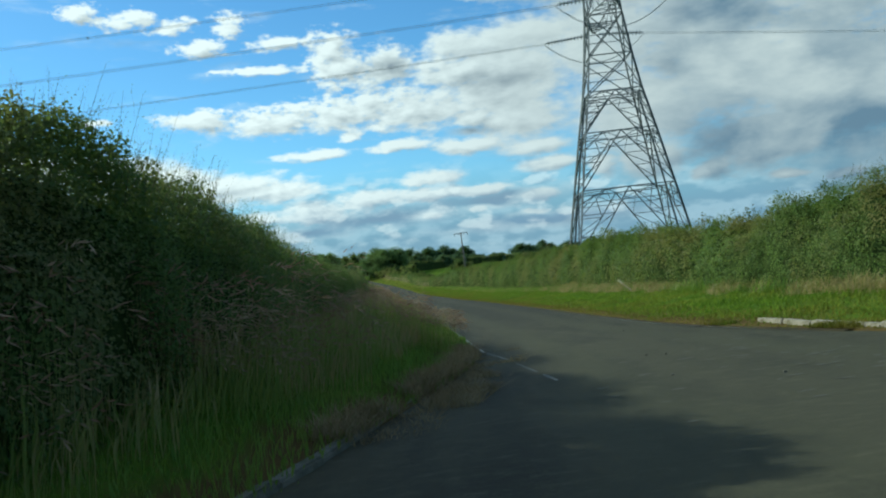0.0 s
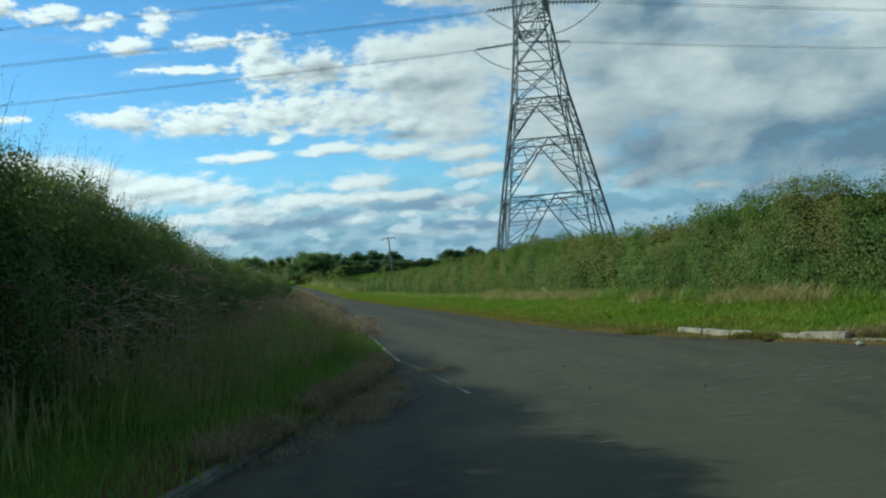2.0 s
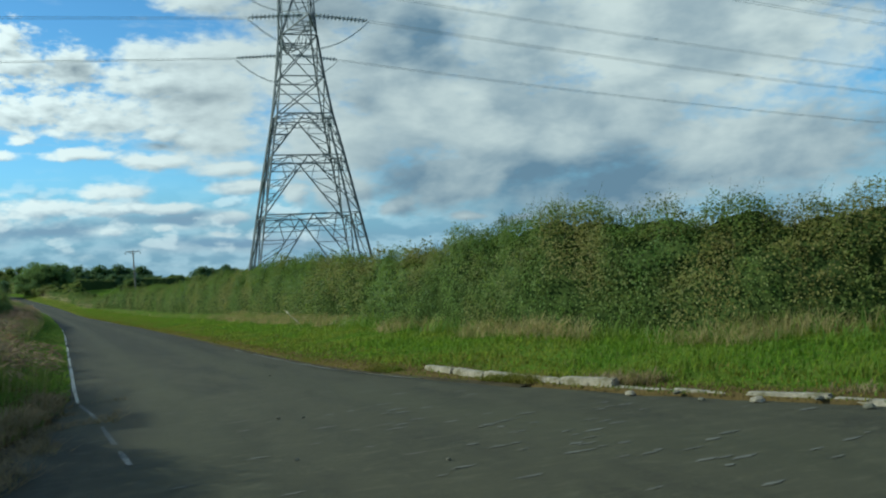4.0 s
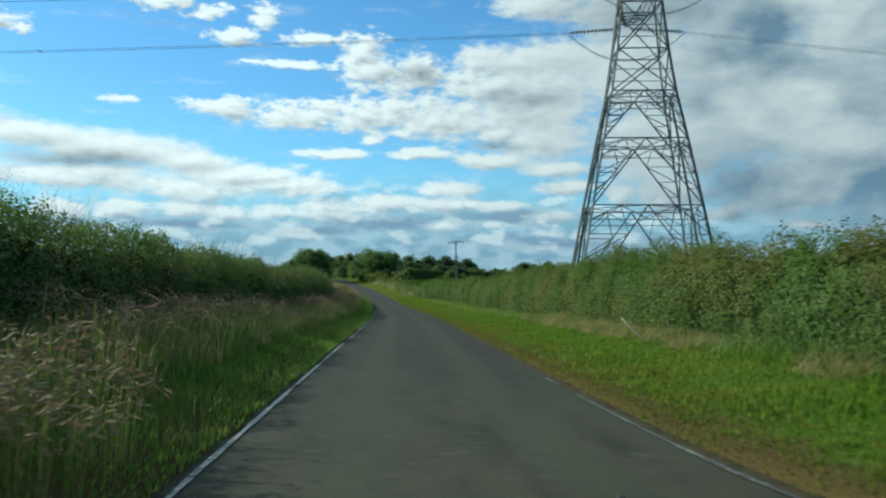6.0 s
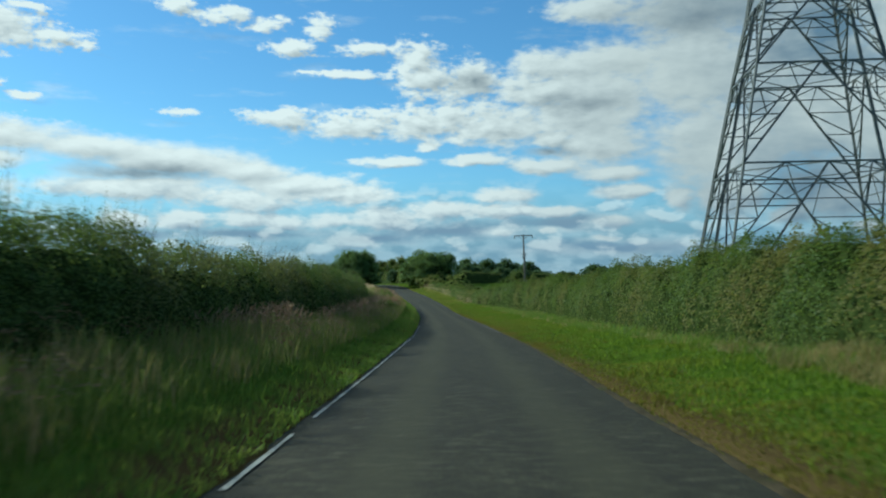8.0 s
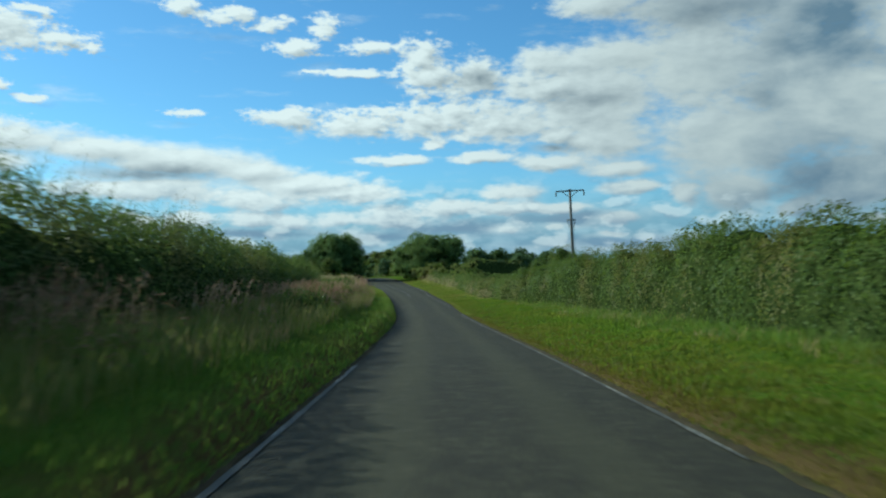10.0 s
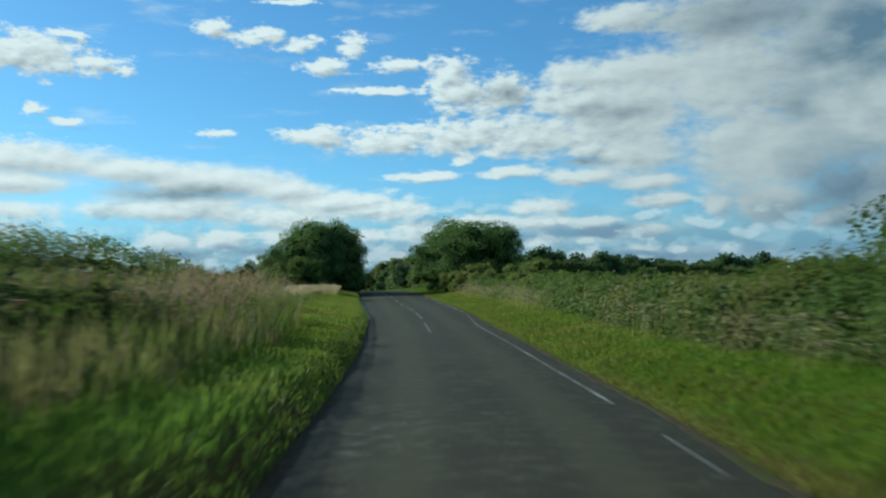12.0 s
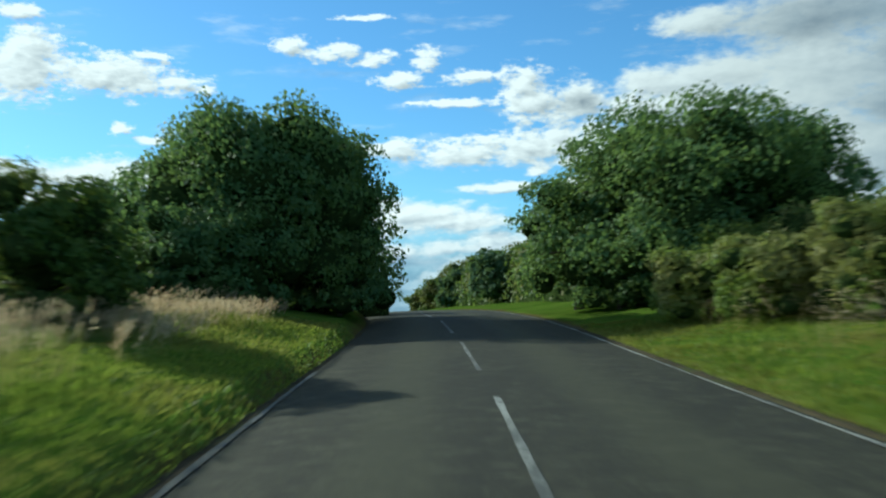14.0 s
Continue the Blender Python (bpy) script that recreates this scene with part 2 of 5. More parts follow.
def surface(name, dark, light, scale=6.0, rough=0.8, grain=60.0, bump=0.3, metal=0.0, stain=None, spec=0.4, detail=4.0):
    """A solid surface with colour at two scales, stains and fine relief."""
    m, t, out = material(name)
    pos = t.nodes.new("ShaderNodeTexCoord").outputs["Object"]
    big = node(t, "ShaderNodeTexNoise", in_Vector=pos, in_Scale=scale, in_Detail=detail, in_Roughness=0.6).outputs[0]
    small = node(t, "ShaderNodeTexNoise", in_Vector=pos, in_Scale=grain, in_Detail=3.0, in_Roughness=0.7).outputs[0]
    value = math_node(t, "ADD", math_node(t, "MULTIPLY", big, 0.6), math_node(t, "MULTIPLY", small, 0.4))
    col = mix_rgb(t, ramp(t, value, 0.36, 0.64), dark, light)
    if stain:
        spot = node(t, "ShaderNodeTexNoise", in_Vector=pos, in_Scale=scale * 0.35, in_Detail=6.0, in_Roughness=0.7).outputs[0]
        col = mix_rgb(t, ramp(t, spot, 0.52, 0.66), col, stain)
    b = node(t, "ShaderNodeBsdfPrincipled", in_Base_Color=col, in_Roughness=rough, in_Metallic=metal)
    b.inputs["Specular IOR Level"].default_value = spec
    if bump:
        h = node(t, "ShaderNodeBump", in_Strength=bump, in_Distance=0.01, in_Height=small)
        t.links.new(h.outputs[0], b.inputs["Normal"])
    t.links.new(b.outputs[0], out.inputs[0])
    return m


def foliage(name, a, b, c, glow=0.35, rough=0.55, patch=0.35, tint=0.28):
    """Leaves or blades: colour varies leaf by leaf and in drifts."""
    m, t, out = material(name)
    geo = t.nodes.new("ShaderNodeNewGeometry")
    rnd = geo.outputs["Random Per Island"]
    drift = node(t, "ShaderNodeTexNoise", in_Vector=geo.outputs["Position"], in_Scale=patch, in_Detail=4.0, in_Roughness=0.6).outputs[0]
    clump = node(t, "ShaderNodeTexNoise", in_Vector=geo.outputs["Position"], in_Scale=patch * 4.5, in_Detail=3.0, in_Roughness=0.6).outputs[0]
    tone = math_node(t, "ADD", math_node(t, "MULTIPLY", rnd, 0.26), ramp(t, clump, 0.32, 0.68, 0.0, 0.74))
    col = mix_rgb(t, tone, a, b)
    col = mix_rgb(t, ramp(t, math_node(t, "ADD", drift, math_node(t, "MULTIPLY", rnd, 0.06)), 0.48, 0.66), col, c)
    front = node(t, "ShaderNodeBsdfPrincipled", in_Base_Color=col, in_Roughness=rough)
    front.inputs["Specular IOR Level"].default_value = 0.15
    back = node(t, "ShaderNodeBsdfTranslucent", in_Color=mix_rgb(t, tint, col, (0.27, 0.34, 0.05)))
    s = node(t, "ShaderNodeMixShader", in_0=glow, in_1=front.outputs[0], in_2=back.outputs[0])
    t.links.new(s.outputs[0], out.inputs[0])
    return m


M_HEDGE = foliage("hedge_leaf", (0.042, 0.090, 0.016), (0.106, 0.166, 0.030), (0.150, 0.140, 0.042), 0.42)
M_HEDGE_DARK = foliage("hedge_leaf_dark", (0.050, 0.100, 0.027), (0.115, 0.175, 0.050), (0.145, 0.150, 0.062), 0.50)
M_TREE = foliage("tree_leaf", (0.058, 0.130, 0.052), (0.130, 0.220, 0.080), (0.140, 0.220, 0.066), 0.46, 0.6)
M_BUSH = foliage("bush_leaf", (0.036, 0.082, 0.017), (0.112, 0.178, 0.036), (0.16, 0.16, 0.055), 0.40)
# lighter, yellower copy of bush_leaf with sunlight put into its colour
M_BUSH_LIT = foliage("lit_bush_leaf", (0.090, 0.150, 0.026), (0.190, 0.250, 0.055), (0.23, 0.23, 0.08), 0.45)
# darker, bluer copy of tree_leaf: the haze of distance put into its colour
M_TREE_HAZY = foliage("hazy_tree_leaf", (0.036, 0.088, 0.050), (0.085, 0.155, 0.078), (0.09, 0.15, 0.066), 0.35, 0.7)
# dark filler; the shade between inner leaves is put into its colour
M_CORE = surface("inner_shade", (0.016, 0.029, 0.009), (0.050, 0.070, 0.021), 4.0, 1.0, 30.0, 1.0, spec=0.0)
M_GRASS = foliage("verge_blade", (0.076, 0.155, 0.011), (0.105, 0.190, 0.015), (0.140, 0.168, 0.021), 0.56, 0.6, 0.3)
M_GRASS_DARK = foliage("verge_blade_dark", (0.090, 0.178, 0.028), (0.135, 0.238, 0.040), (0.160, 0.210, 0.045), 0.52, 0.5, 0.5)
M_GRASS_DRY = foliage("open_verge_blade", (0.115, 0.178, 0.022), (0.180, 0.232, 0.034), (0.225, 0.218, 0.050), 0.50, 0.6, 0.3)
M_STRAW = foliage("dry_stalk", (0.29, 0.235, 0.10), (0.45, 0.37, 0.18), (0.20, 0.20, 0.065), 0.55, 0.6, 0.8, 0.05)
M_SEED = foliage("seed_head", (0.21, 0.145, 0.090), (0.34, 0.26, 0.165), (0.22, 0.125, 0.078), 0.42, 0.6, 0.8, 0.0)
M_SEED_PALE = foliage("pale_seed_head", (0.36, 0.29, 0.17), (0.52, 0.43, 0.28), (0.40, 0.29, 0.17), 0.60, 0.6, 0.8, 0.0)
M_STRAW_GREEN = foliage("pale_weed", (0.13, 0.165, 0.05), (0.25, 0.25, 0.10), (0.30, 0.25, 0.12), 0.45, 0.6, 0.8)
M_WEED = foliage("weed_blade", (0.085, 0.135, 0.030), (0.17, 0.205, 0.060), (0.21, 0.18, 0.08), 0.40, 0.6, 0.6)
M_BANK = foliage("bank_blade", (0.100, 0.165, 0.035), (0.206, 0.236, 0.065), (0.295, 0.218, 0.112), 0.42, 0.6, 0.6)
M_DOCK = foliage("dock_seed", (0.30, 0.195, 0.130), (0.42, 0.31, 0.21), (0.27, 0.150, 0.095), 0.42, 0.6, 0.8, 0.0)
M_DEAD = foliage("dead_weed", (0.17, 0.125, 0.07), (0.30, 0.23, 0.14), (0.20, 0.14, 0.075), 0.30, 0.7, 0.8)
M_EDGE = foliage("edge_blade", (0.115, 0.105, 0.014), (0.160, 0.135, 0.026), (0.085, 0.125, 0.014), 0.40, 0.6, 0.5)
M_BARK = surface("bark", (0.050, 0.040, 0.030), (0.13, 0.11, 0.085), 3.0, 0.9, 30.0, 0.8)


def turf_soil():
    """Thin turf that gives way to bare brown soil beside the asphalt."""
    m, t, out = material("turf_soil")
    pos = t.nodes.new("ShaderNodeTexCoord").outputs["Object"]
    big = node(t, "ShaderNodeTexNoise", in_Vector=pos, in_Scale=0.6, in_Detail=5.0, in_Roughness=0.6).outputs[0]
    fine = node(t, "ShaderNodeTexNoise", in_Vector=pos, in_Scale=14.0, in_Detail=4.0, in_Roughness=0.75).outputs[0]
    edge = node(t, "ShaderNodeAttribute")
    edge.attribute_name = "edge"
    col = mix_rgb(t, ramp(t, big, 0.35, 0.65), (0.045, 0.100, 0.009), (0.075, 0.132, 0.016))
    col = mix_rgb(t, ramp(t, fine, 0.42, 0.66), col, (0.085, 0.098, 0.026))
    bare = math_node(t, "ADD", edge.outputs["Fac"], math_node(t, "MULTIPLY", math_node(t, "SUBTRACT", big, 0.5), 1.6))
    col = mix_rgb(t, ramp(t, bare, 1.25, 0.55), col, mix_rgb(t, fine, (0.060, 0.045, 0.018), (0.105, 0.078, 0.034)))
    b = node(t, "ShaderNodeBsdfPrincipled", in_Base_Color=col, in_Roughness=1.0)
    b.inputs["Specular IOR Level"].default_value = 0.0
    h = node(t, "ShaderNodeBump", in_Strength=1.0, in_Distance=0.03, in_Height=fine)
    t.links.new(h.outputs[0], b.inputs["Normal"])
    t.links.new(b.outputs[0], out.inputs[0])
    return m


M_GROUND = turf_soil()
M_STEEL = surface("galvanised_steel", (0.075, 0.090, 0.096), (0.160, 0.178, 0.186), 1.2, 0.6, 20.0, 0.15, 0.35)
M_WIRE = surface("aluminium_wire", (0.17, 0.19, 0.205), (0.26, 0.28, 0.30), 1.0, 0.6, 20.0, 0.0, 0.3)
M_GLASS = surface("insulator_disc", (0.10, 0.12, 0.125), (0.22, 0.25, 0.25), 3.0, 0.3, 20.0, 0.0)
M_POLE = surface("weathered_pole_wood", (0.085, 0.080, 0.072), (0.18, 0.17, 0.155), 1.5, 0.85, 25.0, 0.5)
M_KERB = surface("kerb_concrete", (0.15, 0.135, 0.10), (0.33, 0.30, 0.24), 7.0, 0.95, 60.0, 0.9, stain=(0.12, 0.11, 0.06))
# mossy kerb concrete; its base also carries the shade below the bank
M_KERB_DARK = surface("dark_mossy_kerb", (0.060, 0.062, 0.045), (0.145, 0.138, 0.11), 4.0, 0.95, 50.0, 0.7, stain=(0.035, 0.05, 0.018))
M_SCUFF = surface("scuffed_asphalt", (0.075, 0.075, 0.062), (0.125, 0.125, 0.105), 6.0, 0.9, 50.0, 0.3)
M_STICK = surface("bleached_branch", (0.34, 0.30, 0.22), (0.50, 0.45, 0.34), 6.0, 0.85, 40.0, 0.3)


def asphalt():
    m, t, out = material("worn_asphalt")
    pos = t.nodes.new("ShaderNodeTexCoord").outputs["Object"]
    stretched = node(t, "ShaderNodeMapping", in_Vector=pos, in_Scale=(1.0, 0.22, 1.0)).outputs[0]
    streak = node(t, "ShaderNodeTexNoise", in_Vector=stretched, in_Scale=1.4, in_Detail=5.0, in_Roughness=0.62).outputs[0]
    blotch = node(t, "ShaderNodeTexNoise", in_Vector=pos, in_Scale=0.35, in_Detail=5.0, in_Roughness=0.6).outputs[0]
    chip = node(t, "ShaderNodeTexVoronoi", in_Vector=pos, in_Scale=75.0)
    grit = node(t, "ShaderNodeTexNoise", in_Vector=pos, in_Scale=28.0, in_Detail=4.0, in_Roughness=0.75).outputs[0]
    chips = node(t, "ShaderNodeRGBToBW", in_0=chip.outputs["Color"]).outputs[0]
    col = mix_rgb(t, ramp(t, streak, 0.40, 0.60), (0.027, 0.027, 0.0155), (0.043, 0.043, 0.024))
    col = mix_rgb(t, ramp(t, blotch, 0.46, 0.62), col, (0.049, 0.049, 0.027))
    col = mix_rgb(t, ramp(t, chips, 0.55, 1.0, 0.0, 0.75), col, (0.079, 0.082, 0.051))
    col = mix_rgb(t, ramp(t, grit, 0.58, 0.42, 0.0, 0.8), col, (0.016, 0.016, 0.012))
    mottle = node(t, "ShaderNodeTexNoise", in_Vector=node(t, "ShaderNodeMapping", in_Vector=pos, in_Scale=(0.45, 1.0, 1.0)).outputs[0], in_Scale=7.0, in_Detail=6.0, in_Roughness=0.7).outputs[0]
    col = mix_rgb(t, ramp(t, mottle, 0.38, 0.60, 0.75, 0.0), col, (0.018, 0.018, 0.013))
    col = mix_rgb(t, ramp(t, mottle, 0.54, 0.70, 0.0, 0.75), col, (0.088, 0.085, 0.058))
    along_y = node(t, "ShaderNodeSeparateXYZ", in_0=pos).outputs[1]
    bleached = math_node(t, "MULTIPLY", ramp(t, math_node(t, "ADD", along_y, math_node(t, "MULTIPLY", blotch, 12.0)), 26.0, 8.0), ramp(t, streak, 0.30, 0.62, 0.15, 0.6))
    col = mix_rgb(t, bleached, col, (0.064, 0.062, 0.036))
    lane = node(t, "ShaderNodeAttribute")
    lane.attribute_name = "lane"
    wheel = math_node(t, "ABSOLUTE", math_node(t, "SUBTRACT", math_node(t, "ABSOLUTE", math_node(t, "SUBTRACT", lane.outputs["Fac"], 0.5)), 0.21))
    track = math_node(t, "MULTIPLY", ramp(t, math_node(t, "ADD", wheel, math_node(t, "MULTIPLY", streak, 0.10)), 0.17, 0.07), 0.45)
    col = mix_rgb(t, track, col, (0.055, 0.056, 0.031))
    crack = node(t, "ShaderNodeTexVoronoi", feature_edges=True, in_Vector=node(t, "ShaderNodeVectorMath", operation="MULTIPLY_ADD", in_0=node(t, "ShaderNodeTexNoise", in_Vector=pos, in_Scale=1.1, in_Detail=4.0).outputs["Color"], in_1=(1.1, 1.1, 0.0), in_2=pos).outputs[0], in_Scale=0.32)
    line = math_node(t, "MULTIPLY", ramp(t, crack.outputs["Distance"], 0.012, 0.003), ramp(t, blotch, 0.45, 0.6))
    col = mix_rgb(t, math_node(t, "MULTIPLY", line, 0.22), col, (0.015, 0.015, 0.011))
    b = node(t, "ShaderNodeBsdfPrincipled", in_Base_Color=col, in_Roughness=0.88)
    b.inputs["Specular IOR Level"].default_value = 0.2
    h = node(t, "ShaderNodeBump", in_Strength=0.7, in_Distance=0.006, in_Height=math_node(t, "ADD", grit, chips))
    t.links.new(h.outputs[0], b.inputs["Normal"])
    t.links.new(b.outputs[0], out.inputs[0])
    return m


def road_paint(worn, tone=1.0):
    m, t, out = material("worn_road_paint")
    pos = t.nodes.new("ShaderNodeTexCoord").outputs["Object"]
    a = node(t, "ShaderNodeTexNoise", in_Vector=pos, in_Scale=16.0, in_Detail=6.0, in_Roughness=0.7).outputs[0]
    b_ = node(t, "ShaderNodeTexNoise", in_Vector=pos, in_Scale=0.8, in_Detail=3.0).outputs[0]
    wear = math_node(t, "ADD", math_node(t, "MULTIPLY", a, 0.65), math_node(t, "MULTIPLY", b_, 0.35))
    col = mix_rgb(t, ramp(t, wear, worn - 0.06, worn + 0.08), (0.27 * tone, 0.275 * tone, 0.24 * tone), (0.042, 0.044, 0.036))
    b = node(t, "ShaderNodeBsdfPrincipled", in_Base_Color=col, in_Roughness=0.75)
    h = node(t, "ShaderNodeBump", in_Strength=0.4, in_Distance=0.004, in_Height=a)
    t.links.new(h.outputs[0], b.inputs["Normal"])
    t.links.new(b.outputs[0], out.inputs[0])
    return m


M_ROAD = asphalt()
M_PAINT = road_paint(0.495)
# less worn and brighter: sunlight lost to the hedge is put into its tone
M_PAINT_BRIGHT = road_paint(0.515, 1.5)
M_PAINT_WORN = road_paint(0.450)
M_PAINT_FAINT = road_paint(0.412)

# ---------------------------------------------------------------- plan of the lane
LEFT = [(-40, -60), (-28, -30), (-25, -14), (-21, -9.4), (-17, -6.9), (-13, -5.3), (-9.9, -4.3), (-7.2, -3.55), (-4.5, -2.8), (-2, -2.05), (1, -1.76),
        (40, -1.78), (60, -1.9), (75, -2.2), (88, -2.6), (98, -3.08), (107, -3.82), (116, -4.62), (125, -5.5), (139, -7.25), (147, -8.5), (153, -9.45), (158.5, -10.32),
        (167, -11.7), (172.5, -12.6), (180, -13.7), (190, -15.3), (200, -17.8), (215, -22.5), (240, -32), (300, -60), (500, -150)]
RIGHT = [(-40, 60), (-19, 30), (-16, 15), (-13, 9.6), (-10, 6.7), (-7.1, 4.9), (-4.4, 4.1), (-2.2, 3.7), (0, 3.15), (3, 2.72), (10, 2.62), (30, 2.62), (50, 2.7),
         (63, 2.5), (75, 1.9), (83, 1.4), (90, 0.95), (98, 0.35), (105, -0.2), (116, -0.75), (126, -1.75), (134, -2.6), (144, -3.55), (155, -4.8), (161, -5.5), (170, -6.75),
         (174, -7.3), (179, -8.0), (184, -8.7), (190, -9.8), (200, -12.2), (215, -16.8), (240, -26.5), (300, -55), (500, -145)]
RISE = [(-400, 3.0), (-40, 0.9), (-17, 0.43), (-7, 0.2), (0, 0.0), (12, -0.27), (22, -0.5), (63, -1.58), (80, -1.76), (93, -1.88), (105, -1.82), (118, -1.72), (132, -1.42),
        (147, -1.12), (162, -0.88), (172, -0.62), (181, -0.32), (190, 0.03), (198, 0.27), (208, 0.40), (225, 0.30), (260, -0.6), (400, -3.0), (4000, -3.0)]


def table(rows, y):
    a = np.array(rows)
    out = np.zeros_like(np.asarray(y, float))
    for d, w in ((-3, 1), (-1.5, 2), (0, 3), (1.5, 2), (3, 1)):
        out = out + w / 9 * np.interp(np.asarray(y, float) + d, a[:, 0], a[:, 1])
    return out


def left(y):
    return table(LEFT, y)


def right(y):
    return table(RIGHT, y)


def rise(y):
    return table(RISE, y)


def ease(v):
    v = np.clip(v, 0, 1)
    return v * v * (3 - 2 * v)


def vnoise(x, y, z=0.0, seed=0):
    """Smooth value noise from -1 to 1, on arrays."""
    x, y, z = np.broadcast_arrays(np.asarray(x, float), np.asarray(y, float), np.asarray(z, float))
    xi, yi, zi = np.floor(x), np.floor(y), np.floor(z)
    fx, fy, fz = ease(x - xi), ease(y - yi), ease(z - zi)

    def h(a, b, c):
        v = np.sin(a * 127.1 + b * 311.7 + c * 74.7 + seed * 19.19) * 43758.5453
        return v - np.floor(v)
    r = 0
    for i in (0, 1):
        for j in (0, 1):
            for k in (0, 1):
                r = r + h(xi + i, yi + j, zi + k) * (fx if i else 1 - fx) * (fy if j else 1 - fy) * (fz if k else 1 - fz)
    return r * 2 - 1


def ground(x, y):
    """Height of the turf; under the road it dips below the asphalt."""
    x, y = np.asarray(x, float), np.asarray(y, float)
    z = rise(y)
    ur, ul = x - right(y), left(y) - x
    bump = 0.05 * vnoise(x * 0.7, y * 0.7) + 0.025 * vnoise(x * 2.3, y * 2.3, 3)
    zr = 0.02 + 0.32 * ease(ur / 4.5) + bump * ease(ur / 0.8)
    step = 0.20 * ease((y - 55) / 15) + 0.17 * ease((y - 72) / 14) - 0.10 * ease((y - 128) / 20)
    zl = 0.02 + (0.52 - 0.4 * step) * ease(ul / 3.0) + step * ease(ul / 0.36) + bump * ease(ul / 0.8)
    return z + np.where(ur > 0, zr, np.where(ul > 0, zl, -0.12))


RNG = np.random.default_rng(7)


def grid_mesh(name, X, Y, Z):
    n, m = X.shape
    me = bpy.data.meshes.new(name)
    idx = np.arange(n * m).reshape(n, m)
    faces = np.stack([idx[:-1, :-1], idx[:-1, 1:], idx[1:, 1:], idx[1:, :-1]], -1).reshape(-1, 4)
    fill(me, np.stack([X, Y, Z], -1).reshape(-1, 3), faces)
    return me


def fill(me, verts, faces):
    nf, k = faces.shape
    me.vertices.add(len(verts))
    me.vertices.foreach_set("co", np.ascontiguousarray(verts, dtype=np.float32).ravel())
    me.loops.add(nf * k)
    me.loops.foreach_set("vertex_index", np.ascontiguousarray(faces, dtype=np.int32).ravel())
    me.polygons.add(nf)
    me.polygons.foreach_set("loop_start", np.arange(0, nf * k, k, dtype=np.int32))
    me.update(calc_edges=True)
    return me


def smooth(me):
    me.polygons.foreach_set("use_smooth", np.ones(len(me.polygons), dtype=bool))
    return me


def quads(name, V):
    """A mesh of loose four-cornered leaves from an array (n, 4, 3)."""
    V = np.asarray(V)
    n = len(V)
    return fill(bpy.data.meshes.new(name), V.reshape(-1, 3), np.arange(n * 4).reshape(n, 4))


def add(name, me, mat, parent=None, label="", category="", group="", kind=""):
    ob = new(name, me)
    if mat:
        me.materials.clear()
        me.materials.append(mat)
    if parent:
        ob.parent = parent
    return tagged(ob, label, category, group, kind)


def from_bm(name, bm):
    me = bpy.data.meshes.new(name)
    bm.normal_update()
    bm.to_mesh(me)
    bm.free()
    return me


def unit(v):
    return v / (np.linalg.norm(v, axis=-1, keepdims=True) + 1e-9)


def leaves(C, D, L, W, fold=0.25, face=None, loose=0.55):
    """Kite-shaped folded leaves at C along D; face turns their upper sides outwards."""
    n = len(C)
    if face is None:
        side = unit(np.cross(D, unit(RNG.normal(size=(n, 3)))))
        up = np.cross(side, D)
    else:
        up = unit(face + RNG.normal(size=(n, 3)) * loose)
        D = unit(D - up * np.sum(D * up, axis=1, keepdims=True))
        side = np.cross(D, up)
    L, W = np.broadcast_to(L, n)[:, None], np.broadcast_to(W, n)[:, None]
    mid = C + D * L * 0.45 + up * W * fold
    return np.stack([C, mid + side * W * 0.5, C + D * L, mid - side * W * 0.5], 1)


def blades(B, H, W, lean, wind=(0.6, -0.3), curl=0.3):
    """Grass blades standing at B; each bends over at the tip."""
    n = len(B)
    a = RNG.uniform(0, 2 * np.pi, n)
    d = np.stack([np.cos(a), np.sin(a), np.zeros(n)], -1)
    bend = d * (lean * RNG.uniform(0.2, 1.0, n))[:, None] + np.array([*wind, 0.0]) * (curl * RNG.uniform(0.3, 1, n))[:, None]
    side = np.stack([-np.sin(a), np.cos(a), np.zeros(n)], -1)
    H = np.broadcast_to(H, n)[:, None]
    W = np.broadcast_to(W, n)[:, None]
    up = np.array([0, 0, 1.0])
    mid = B + up * H * 0.55 + bend * H * 0.3
    tip = B + up * H * (1 - 0.12 * np.linalg.norm(bend, axis=1, keepdims=True)) + bend * H
    return np.stack([B - side * W * 0.4, mid - side * W * 0.5, tip, mid + side * W * 0.5], 1)


# ---------------------------------------------------------------- ground and road
ys = np.concatenate([np.linspace(-400, -60, 12)[:-1], np.linspace(-60, -26, 24)[:-1], np.arange(-26, 215, 0.5), np.linspace(215, 400, 60)[1:], np.geomspace(420, 3800, 18)])
us = np.concatenate([-np.geomspace(12, 2500, 22)[::-1], np.arange(-11.6, -0.2, 0.55), np.array([-0.1, 0.0])])
vs = np.concatenate([np.array([0.0, 0.1]), np.arange(0.45, 11.5, 0.55), np.geomspace(12, 2500, 22)])
YY = np.repeat(ys[:, None], len(us), 1)
XL = left(YY) + us[None, :]
XR = right(YY[:, :1]) + vs[None, :]
XM = left(YY[:, :1]) + (right(YY[:, :1]) - left(YY[:, :1])) * np.linspace(0.02, 0.98, 5)[None, :]
XX = np.concatenate([XL, XM, XR], 1)
YY = np.repeat(ys[:, None], XX.shape[1], 1)
ground_mesh = smooth(grid_mesh("ground", XX, YY, ground(XX, YY)))
ground_mesh.attributes.new("edge", "FLOAT", "POINT").data.foreach_set("value", (np.maximum(XX - right(YY), left(YY) - XX) + 0.7 * ease((YY - 105) / 12)).astype(np.float32).ravel())
